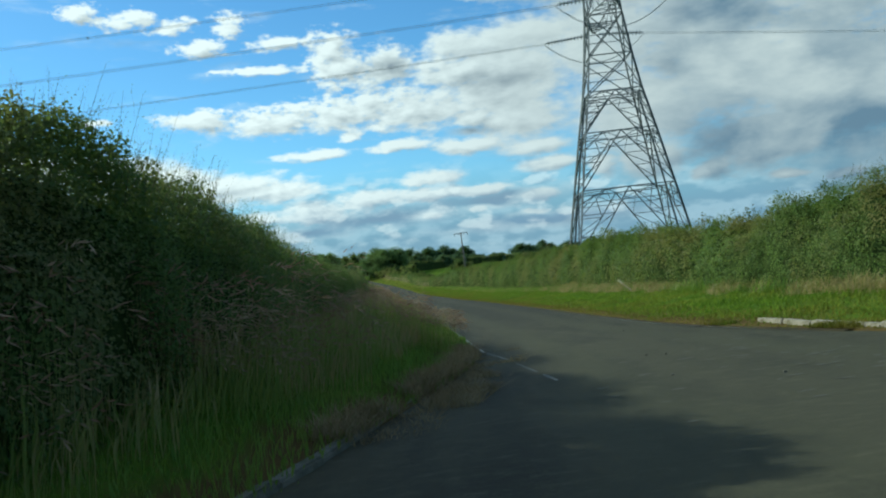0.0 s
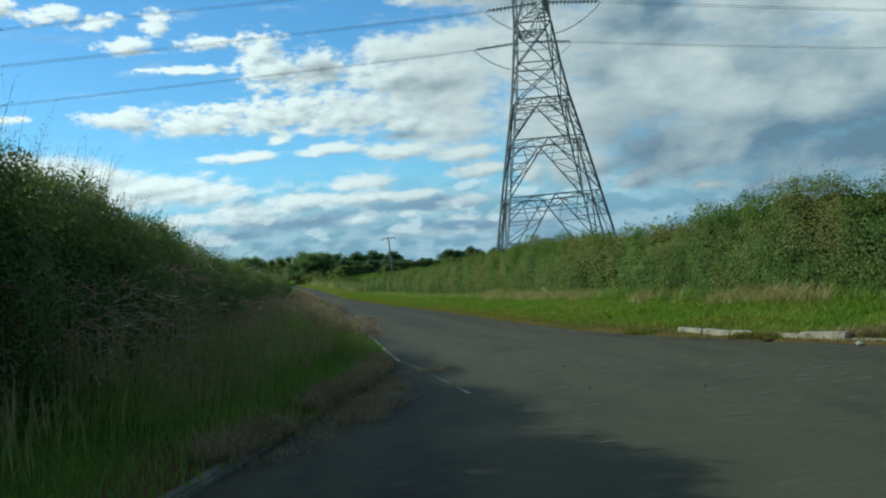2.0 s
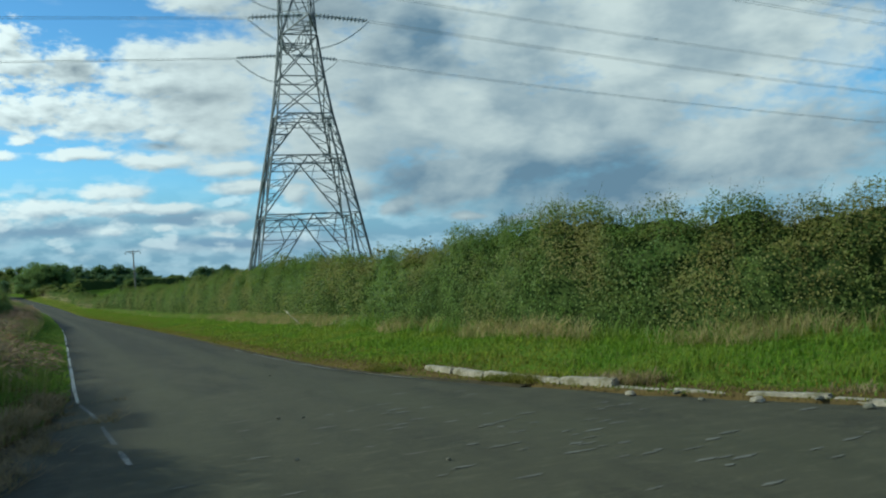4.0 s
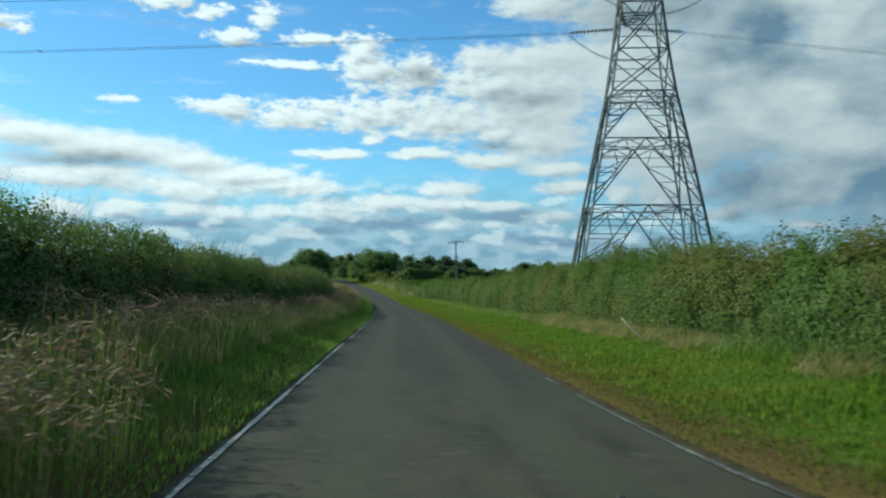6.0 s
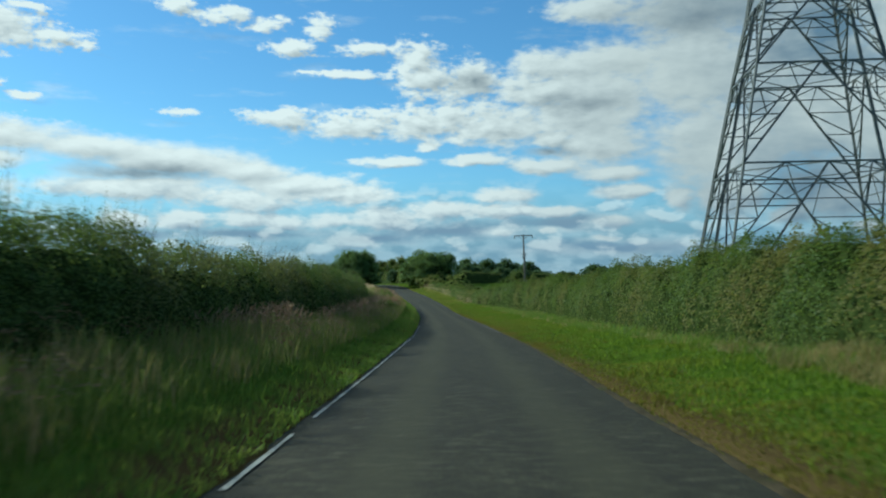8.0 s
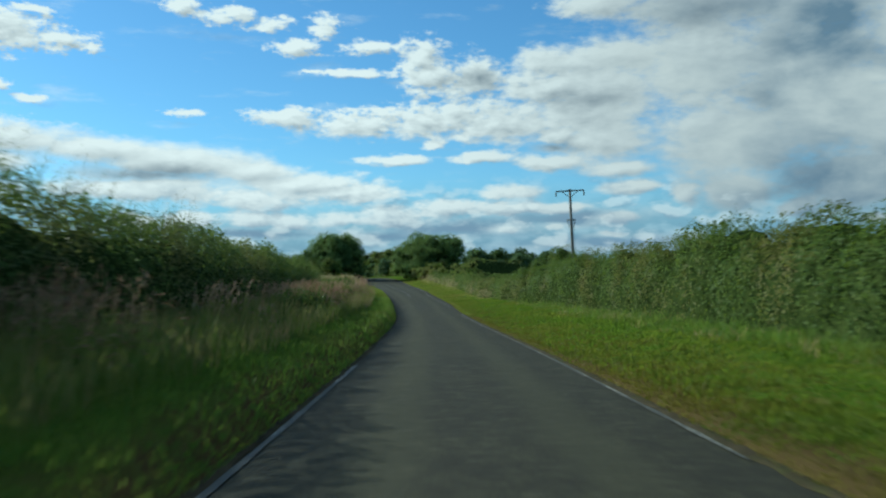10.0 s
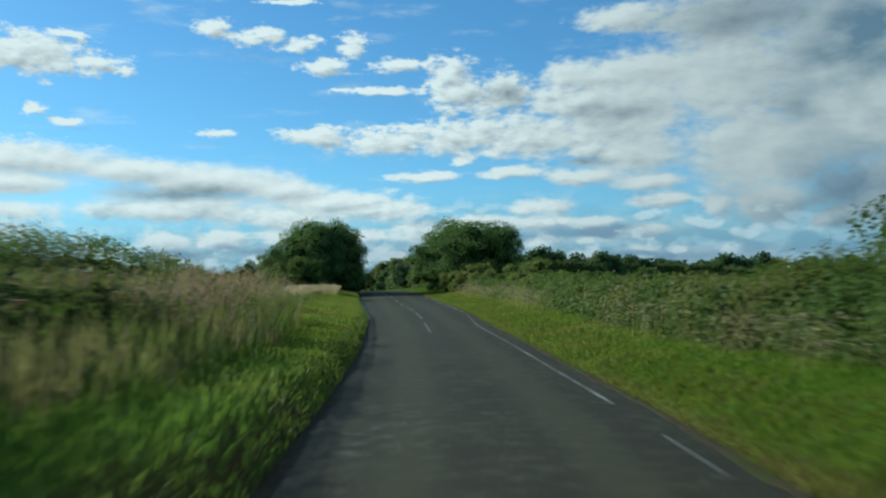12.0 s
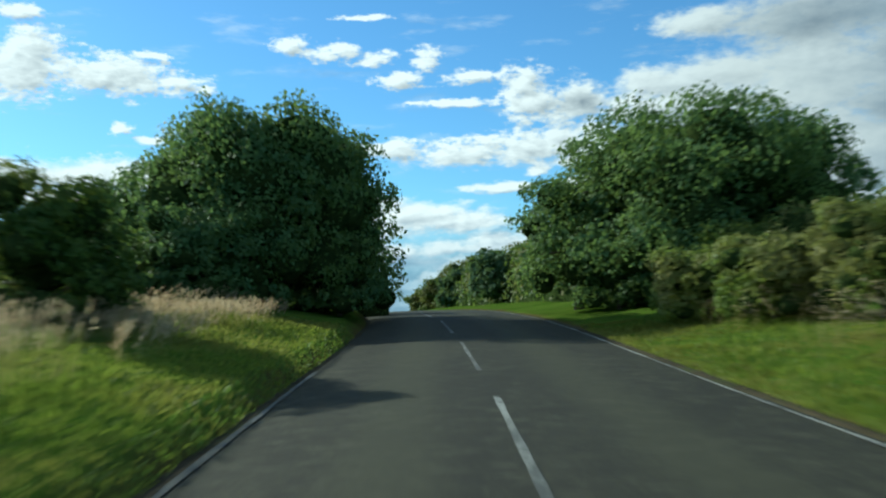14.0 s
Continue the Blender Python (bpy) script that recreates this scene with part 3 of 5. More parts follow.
add("ground", ground_mesh, M_GROUND, None, "rough turf and bare soil of verges and fields", "ground", "", "structure")

yr = np.concatenate([np.arange(-40, 215, 0.5), np.linspace(215.5, 420, 80)])
fr = np.linspace(0, 1, 15)
RX = left(yr)[:, None] + (right(yr) - left(yr))[:, None] * fr[None, :]
ragged = 0.10 * vnoise(yr * 0.9, 0.0, 1.0)[:, None] + 0.07 * vnoise(yr * 3.1, 5.0)[:, None]
RX[:, :1] -= 0.10 + ragged
RX[:, -1:] += 0.10 + ragged[::-1]
RY = np.repeat(yr[:, None], 15, 1)
RZ = rise(RY) + 0.035 * (1 - (2 * fr[None, :] - 1) ** 2) - 0.01
RZ[:, 0] -= 0.015
RZ[:, -1] -= 0.015
road_mesh = smooth(grid_mesh("road", RX, RY, RZ))
road_mesh.attributes.new("lane", "FLOAT", "POINT").data.foreach_set("value", np.repeat(fr[None, :], len(yr), 0).astype(np.float32).ravel())
add("road", road_mesh, M_ROAD, None, "worn grey asphalt of a narrow country lane", "road", "", "structure")


def road_z(x, y):
    f = (x - left(y)) / (right(y) - left(y))
    return rise(y) + 0.035 * (1 - (2 * f - 1) ** 2) - 0.01


def paint_line(name, xs_of, y0, y1, width, mat, label, step=0.5):
    y = np.linspace(y0, y1, max(3, int((y1 - y0) / step)))
    x = xs_of(y)
    jit = 0.012 * vnoise(y * 4.0, 7.0)
    cols = np.stack([x - width / 2 + jit, x, x + width / 2 - jit], 1)
    Y = np.repeat(y[:, None], 3, 1)
    add(name, grid_mesh(name, cols, Y, road_z(cols, Y) + 0.005), mat, None, label, "road marking", "road markings", "structure")


EDGE = "worn white edge line painted on the asphalt"
for a, b in ((-5.4, -4.5), (-4.0, -2.3), (-1.4, 0.8)):
    paint_line("road_marking", lambda y: np.interp(y, [-6, -1, 1, 4], [-1.34, -1.52, -1.68, -1.71]), a, b, 0.05, M_PAINT_FAINT, EDGE)
for a, b in ((1.0, 23.2), (26.15, 29.2), (30.7, 58.0)):
    paint_line("road_marking", lambda y: np.where(y > 4, left(y) + 0.06, np.interp(y, [-6, -1, 1, 4], [-1.34, -1.52, -1.68, -1.71])), a, b, 0.06, M_PAINT_BRIGHT, EDGE)
for a, b in ((59.0, 74.0), (140.0, 176.0)):
    paint_line("road_marking", lambda y: left(y) + 0.08, a, b, 0.08, M_PAINT_FAINT, EDGE)
for a, b in ((-0.5, 9.0), (10.3, 11.6), (64.0, 102.0)):
    paint_line("road_marking", lambda y: right(y) - 0.09, a, b, 0.07, M_PAINT_FAINT, EDGE)
for a, b, m in ((111.6, 113.4, M_PAINT_FAINT), (115.6, 125.0, M_PAINT_WORN), (125.0, 129.6, M_PAINT_FAINT), (129.6, 135.4, M_PAINT_WORN), (135.4, 145.0, M_PAINT_FAINT), (145.0, 205.0, M_PAINT)):
    paint_line("road_marking", lambda y: right(y) - np.interp(y, [105, 116, 126, 134, 144], [0.2, 0.35, 0.38, 0.44, 0.12]), a, b, 0.055, m, EDGE)
for k in range(1, 10):
    s0 = 121.3 + 9.0 * k
    paint_line("road_marking", lambda y: np.interp(y, [120, 130.5, 139.4, 148.4, 160, 172.2, 181, 190, 200, 215], [-3.55, -4.3, -5.25, -6.35, -8.1, -9.85, -11.3, -13.0, -15.4, -20.2]), s0, s0 + 6.0, 0.075, M_PAINT_WORN if k in (2, 3, 5, 6) else M_PAINT_FAINT, "broken white centre line of the lane")


M_DIRT = surface("edge_dirt", (0.030, 0.026, 0.015), (0.065, 0.053, 0.031), 3.0, 1.0, 45.0, 0.9, stain=(0.045, 0.052, 0.018), spec=0.1)


def dirt_strip(edge, sign, y0, y1):
    """Gravel and soil that creeps over the edge of the asphalt."""
    y = np.arange(y0, y1, 0.12)
    reach = np.clip(0.05 + 0.05 * vnoise(y * 0.6, 2.0 * sign) + 0.04 * vnoise(y * 2.7, 9.0 * sign), 0.01, 0.2)
    e = edge(y)[:, None]
    X = np.concatenate([e - sign * reach[:, None], e - sign * reach[:, None] * 0.45, e + sign * 0.04, e + sign * 0.25], 1)
    Y = np.repeat(y[:, None], 4, 1)
    Z = road_z(X, Y) + np.array([[-0.008, 0.006, 0.014, 0.03]]) + 0.004 * vnoise(X * 6, Y * 6)
    ob = add("road_edge", smooth(grid_mesh("road_edge", X, Y, Z)), M_DIRT, None, "brown soil and grit creeping over the asphalt edge", "road edge", "", "structure")
    return ob


dirt_strip(right, 1, -3.0, 215.0)
dirt_strip(left, -1, 61.0, 215.0)


def kerb_run(name, line, label, sink=0.03, mat=None, sound=99.0):
    """Bevelled concrete kerb units laid end to end along a line of plan points."""
    base = tagged(new(name), label, "kerb", "", "structure")
    bm = bmesh.new()
    bmesh.ops.create_cube(bm, size=1.0)
    bmesh.ops.scale(bm, vec=(0.15, 0.90, 0.26), verts=bm.verts)
    bmesh.ops.bevel(bm, geom=list(bm.edges), offset=0.022, segments=2, affect="EDGES")
    me = from_bm("kerb_stone", bm)
    me.materials.append(mat or M_KERB)
    pts = np.array(line, float)
    seg = np.concatenate([[0], np.cumsum(np.linalg.norm(np.diff(pts, axis=0), axis=1))])
    s = 0.45
    while s < seg[-1]:
        x, y = np.interp(s, seg, pts[:, 0]), np.interp(s, seg, pts[:, 1])
        x2, y2 = np.interp(s + 0.1, seg, pts[:, 0]), np.interp(s + 0.1, seg, pts[:, 1])
        ob = new("kerb_stone", me)
        ob.parent = base
        ob.matrix_world = pose(x, y, float(rise(y)) - sink - (0.062 if s > sound else 0.0) + random.uniform(-0.04, 0.008), random.uniform(-2, 2), random.uniform(-5, 5), math.degrees(math.atan2(y2 - y, x2 - x)) - 90 + random.uniform(-3, 3))
        s += 0.915
    return base


kerb_run("kerb_1", [(3.72, 0.2), (3.95, -1.6), (4.25, -3.6), (4.75, -5.6), (5.6, -7.9), (6.9, -10.1)], "broken pale concrete kerb edging the grass verge", sound=4.6, sink=0.015)
kerb_run("kerb_2", [(-2.8, -3.8), (-2.95, -4.5), (-3.65, -7.0), (-4.4, -9.8), (-5.5, -13.2), (-7.1, -17.0)], "shaded concrete kerb below the grass bank", 0.07, M_KERB_DARK)

# ---------------------------------------------------------------- lattice tower and its wires


def bar_mesh(name, t):
    """An angle-section bar, one metre long."""
    bm = bmesh.new()
    prof = [(0, 0), (t, 0), (t, t * 0.22), (t * 0.22, t * 0.22), (t * 0.22, t), (0, t)]
    lo = [bm.verts.new((x - t * 0.3, y - t * 0.3, 0)) for x, y in prof]
    hi = [bm.verts.new((x - t * 0.3, y - t * 0.3, 1)) for x, y in prof]
    for i in range(6):
        j = (i + 1) % 6
        bm.faces.new((lo[i], lo[j], hi[j], hi[i]))
    bm.faces.new(lo[::-1])
    bm.faces.new(hi)
    me = from_bm(name, bm)
    me.materials.append(M_STEEL)
    return me


BARS = {t: bar_mesh("bar", w) for t, w in ((0.08, 0.062), (0.11, 0.098), (0.15, 0.165))}


def bar(name, a, b, t, parent):
    a, b = Vector(a), Vector(b)
    d = b - a
    ob = new(name, BARS[t])
    ob.parent = parent
    ob.matrix_local = Matrix.Translation(a) @ d.to_track_quat("Z", "Y").to_matrix().to_4x4() @ Matrix.Diagonal((1, 1, d.length, 1))
    return ob


def disc_string(length, n, r):
    """An insulator string along +x: caps and sheds turned from one profile."""
    prof = [(0, 0.02)]
    for k in range(n):
        x = length * (k + 0.3) / n
        prof += [(x, 0.035), (x + 0.02, r), (x + 0.05, r), (x + 0.09, 0.04)]
    prof += [(length, 0.03)]
    bm = bmesh.new()
    rings = []
    for x, q in prof:
        rings.append([bm.verts.new((x, q * math.cos(a), q * math.sin(a))) for a in [2 * math.pi * i / 8 for i in range(8)]])
    for u, v in zip(rings, rings[1:]):
        for i in range(8):
            bm.faces.new((u[i], u[(i + 1) % 8], v[(i + 1) % 8], v[i]))
    me = from_bm("insulator_string", bm)
    me.materials.append(M_GLASS)
    return me


def tube(name, pts, r, n=6):
    """A round tube, radius by point or one for all, along a list of points."""
    bm = bmesh.new()
    P = [Vector(p) for p in pts]
    radii = [r] * len(P) if isinstance(r, float) else r
    rings = []
    for i, p in enumerate(P):
        d = (P[min(i + 1, len(P) - 1)] - P[max(i - 1, 0)]).normalized()
        u = d.cross(Vector((0.31, 0.17, 0.93))).normalized()
        v = d.cross(u)
        rings.append([bm.verts.new(p + (u * math.cos(a) + v * math.sin(a)) * radii[i]) for a in [2 * math.pi * k / n for k in range(n)]])
    for a, b in zip(rings, rings[1:]):
        for k in range(n):
            bm.faces.new((a[k], a[(k + 1) % n], b[(k + 1) % n], b[k]))
    bm.faces.new(rings[0][::-1])
    bm.faces.new(rings[-1])
    return smooth(from_bm(name, bm))


TX, TY, TZ = 20.1, 70.2, -1.15
LEVELS = [(0.0, 5.75), (8.3, 4.30), (13.8, 3.32), (17.8, 2.55), (21.4, 2.05), (25.4, 1.62), (33.4, 1.30), (41.0, 1.05), (47.0, 0.25)]
ARMS = [(25.4, 7.4), (33.4, 8.4), (41.0, 6.4)]
tower = tagged(new("lattice_tower"), "tall grey galvanised steel lattice pylon behind the hedge", "pylon")
tower.matrix_world = pose(TX, TY, TZ, 0, 0, -6)


def half_at(z):
    return float(np.interp(z, [a for a, _ in LEVELS], [b for _, b in LEVELS]))


def corner(i, z):
    h = half_at(z)
    sx, sy = ((-1, -1), (1, -1), (1, 1), (-1, 1))[i % 4]
    return Vector((sx * h, sy * h, z))


def lerp(a, b, f):
    return Vector(a) * (1 - f) + Vector(b) * f


for i in range(4):
    for (z0, _), (z1, _) in zip(LEVELS, LEVELS[1:]):
        bar("leg", corner(i, z0), corner(i, z1), 0.15 if z0 < 25 else 0.11, tower)
    for k, ((z0, _), (z1, _)) in enumerate(zip(LEVELS, LEVELS[1:])):
        a0, b0, a1, b1 = corner(i, z0), corner(i + 1, z0), corner(i, z1), corner(i + 1, z1)
        if k < 7:
            bar("belt", a1, b1, 0.11, tower)
        if k < 3:
            apex = lerp(a1, b1, 0.5)
            for leg0, leg1 in ((a0, a1), (b0, b1)):
                bar("diagonal", apex, leg0, 0.11, tower)
                for f in (0.28, 0.52, 0.76):
                    bar("brace", lerp(leg1, leg0, f), lerp(apex, leg0, f), 0.08, tower)
                for f, g in ((0.0, 0.28), (0.28, 0.52), (0.52, 0.76)):
                    bar("brace", lerp(apex, leg0, f) if f else lerp(leg1, apex, 0.5), lerp(leg1, leg0, g), 0.08, tower)
                bar("brace", lerp(leg1, apex, 0.5), lerp(apex, leg0, 0.28), 0.08, tower)
            # the belt's lower chord and the zigzag between the two
            dz = 0.14 * (z1 - z0)
            c0, c1 = corner(i, z1 - dz), corner(i + 1, z1 - dz)
            bar("belt", c0, c1, 0.08, tower)
            for q in range(4):
                top, low = (a1, b1), (c0, c1)
                u, v = (top, low) if q % 2 else (low, top)
                bar("brace", lerp(*u, q / 4), lerp(*v, (q + 1) / 4), 0.08, tower)
            if i % 2:
                bar("post", apex, lerp(a0, b0, 0.5), 0.15, tower)
            # plan bracing of the belt
            bar("brace", apex, lerp(b1, corner(i + 2, z1), 0.5), 0.08, tower)
        elif k < 7:
            bar("diagonal", a0, b1, 0.11, tower)
            bar("diagonal", b0, a1, 0.11, tower)
            if k < 5:
                bar("brace", lerp(a0, a1, 0.5), lerp(lerp(a0, b1, 0.5), lerp(b0, a1, 0.5), 0.5), 0.08, tower)
                bar("brace", lerp(b0, b1, 0.5), lerp(lerp(a0, b1, 0.5), lerp(b0, a1, 0.5), 0.5), 0.08, tower)
            else:
                bar("brace", lerp(a0, a1, 0.5), lerp(b0, b1, 0.5), 0.08, tower)
DISCS = disc_string(4.6, 13, 0.22)


def droop(a, b, sag, n=14):
    return [lerp(a, b, i / n) - Vector((0, 0, 4 * sag * (i / n) * (1 - i / n))) for i in range(n + 1)]


def wire_pair(ends, sag, label, n=40):
    """A twin conductor with spacers between its two wires."""
    line = tagged(new("power_line"), label, "power line", "power lines")
    a, b = ends
    for off in (-0.3, 0.3):
        add("wire", tube("wire", [p + Vector((0, off, 0)) for p in droop(a, b, sag, n)], 0.018, 5), M_WIRE, line)
    for f in (0.14, 0.28, 0.42, 0.56):
        p = lerp(a, b, f) - Vector((0, 0, 4 * sag * f * (1 - f)))
        add("spacer", tube("spacer", [p + Vector((0, -0.33, 0)), p + Vector((0, 0.33, 0))], 0.05, 5), M_WIRE, line)
    return line


for z, reach in ARMS:
    for sy in (-1, 1):
        tip = Vector((0, sy * reach, z + 0.35))
        h0, h1 = half_at(z), half_at(z + 2.2)
        roots = [Vector((-h0, sy * h0, z)), Vector((h0, sy * h0, z)), Vector((-h1, sy * h1, z + 2.2)), Vector((h1, sy * h1, z + 2.2))]
        for r_ in roots:
            bar("arm_chord", r_, tip, 0.11, tower)
        for f in (0.22, 0.44, 0.66):
            q = [lerp(r_, tip, f) for r_ in roots]
            q2 = [lerp(r_, tip, f - 0.22) for r_ in roots]
            bar("arm_brace", q[0], q[1], 0.08, tower)
            bar("arm_brace", q[0], q[2], 0.08, tower)
            bar("arm_brace", q[1], q[3], 0.08, tower)
            bar("arm_brace", q2[0], q[1], 0.08, tower)
            bar("arm_brace", q2[2], q[0], 0.08, tower)
            bar("arm_brace", q2[3], q[1], 0.08, tower)
        ends = []
        for sx in (-1, 1):
            for off in (-0.2, 0.2):
                ob = new("insulator_string", DISCS)
                ob.parent = tower
                ob.matrix_local = Matrix.Translation(tip + Vector((sx * 0.5, off, -0.15))) @ pose(0, 0, 0, 0, 4, 0 if sx > 0 else 180)
            ends.append(tip + Vector((sx * 5.4, 0, -0.55)))
            add("yoke", tube("yoke", [tip + Vector((sx * 5.15, -0.3, -0.5)), tip + Vector((sx * 5.15, 0.3, -0.5))], 0.05, 5), M_STEEL, tower)
        for off in (-0.2, 0.2):
            add("jumper", tube("jumper", [p + Vector((0, off, 0)) for p in droop(ends[0], ends[1], 2.6)], 0.024, 5), M_WIRE, tower)
        m = tower.matrix_world
        wl, wr = m @ ends[0], m @ ends[1]
        wire_pair((wl, Vector((-330, wl.y + 6, wl.z + 1.0))), 5.0, "twin aluminium conductors strung from a pylon arm")
        wire_pair((wr, Vector((330, wr.y + 8, wr.z - 2.0))), 6.0, "twin aluminium conductors strung from a pylon arm")

# ---------------------------------------------------------------- wooden pole
PX, PY = 8.0, 121.6
pole_foot = float(ground(PX, PY))
PTOP = 6.30 - pole_foot
pole = tagged(new("utility_pole"), "weathered grey wooden pole with a timber crossarm", "utility pole")
pole.matrix_world = pose(PX + 0.12, PY, pole_foot, 0, -1.4, -8)
add("shaft", tube("shaft", [(0, 0, -0.3), (0, 0, PTOP * 0.5), (0, 0, PTOP)], [0.125, 0.108, 0.085], 14), M_POLE, pole)


def block(name, size, mat, parent, m, bevel=0.012, label=""):
    bm = bmesh.new()
    bmesh.ops.create_cube(bm, size=1.0)
    bmesh.ops.scale(bm, vec=size, verts=bm.verts)
    bmesh.ops.bevel(bm, geom=list(bm.edges), offset=bevel, segments=1, affect="EDGES")
    ob = add(name, from_bm(name, bm), mat, parent, label)
    ob.matrix_local = m
    return ob


crossarm = block("crossarm", (2.05, 0.09, 0.10), M_POLE, pole, pose(0, -0.15, PTOP - 0.1))
for sx in (-1, 1):
    add("brace", tube("brace", [(sx * 0.55, -0.16, PTOP - 0.16), (sx * 0.10, -0.14, PTOP - 0.50)], 0.026, 6), M_STEEL, pole)
    post = disc_string(0.26, 4, 0.055)
    ob = add("insulator", post, M_GLASS, crossarm, "small dark hanging insulator")
    ob.matrix_local = Matrix.Translation((sx * 1.0, 0.0, -0.06)) @ pose(0, 0, 0, 0, 90, 0)
    bracket = add("bracket", tube("bracket", [(sx * 0.13, 0, PTOP - 2.75), (sx * 0.26, 0, PTOP - 2.35), (sx * 0.30, 0, PTOP - 2.22)], 0.022, 6), M_STEEL, pole)
    ob = add("insulator", disc_string(0.30, 4, 0.06), M_GLASS, bracket, "small dark bracket insulator")
    ob.matrix_local = Matrix.Translation((sx * 0.33, 0, PTOP - 2.20)) @ pose(0, 0, 0, 0, 0 if sx < 0 else 180, 0)
add("cap", tube("cap", [(0, 0, PTOP), (0, 0, PTOP + 0.03)], [0.14, 0.10], 12), M_STEEL, pole)
add("cable", tube("cable", [(0.17, 0, PTOP - 2.4), (0.18, 0.02, PTOP - 4.0), (0.18, 0, 0.0)], 0.013, 6), M_WIRE, pole)

# ---------------------------------------------------------------- hedges


def along(line, s):
    """Points at arc lengths s of a plan line (x, y, height): place, side vector, height."""
    P = np.array(line, float)
    seg = np.concatenate([[0], np.cumsum(np.linalg.norm(np.diff(P[:, :2], axis=0), axis=1))])
    x, y, h = (np.interp(s, seg, P[:, k]) for k in (0, 1, 2))
    e = 0.6
    dx = np.interp(s + e, seg, P[:, 0]) - np.interp(s - e, seg, P[:, 0])
    dy = np.interp(s + e, seg, P[:, 1]) - np.interp(s - e, seg, P[:, 1])
    l = np.hypot(dx, dy) + 1e-9
    return x, y, h, dy / l, -dx / l


def length_of(line):
    P = np.array(line, float)
    return float(np.sum(np.linalg.norm(np.diff(P[:, :2], axis=0), axis=1)))


def hedge_shell(line, s, th, depth, seed, grow=1.0, wild=1.0, soft=0.6, lumpy=1.0):
    x, y, h, nx, ny = along(line, s)
    c, q = np.cos(th), np.sin(th)
    total = length_of(line)
    cap = np.sqrt(np.clip(np.minimum(s, total - s) / 1.6, 0.0, 1.0))
    h = h * cap
    depth = depth * cap
    lump = 1 + wild * lumpy * (0.13 * vnoise(s * 0.45, th * 1.3, seed, seed) + 0.16 * vnoise(s * 1.3, th * 3.0, seed, seed + 1) + 0.09 * vnoise(s * 3.5, th * 7.0, seed))
    hh = h * (1 + wild * (0.08 * vnoise(s * 0.22, seed * 3.0) + 0.06 * vnoise(s * 0.9, seed * 5.0)))
    side = np.sign(c) * np.abs(c) ** soft * depth * lump * grow * (1 - 0.22 * np.abs(q))
    z = np.abs(q) ** soft * (hh + 0.22) * (1 + 0.5 * (lump - 1)) * (0.55 + 0.45 * grow)
    X, Y = x + nx * side, y + ny * side
    base = ground(x, y) - 0.22
    return np.stack([X, Y, base + z], -1), np.stack([nx * c, ny * c, q + 0.15], -1)


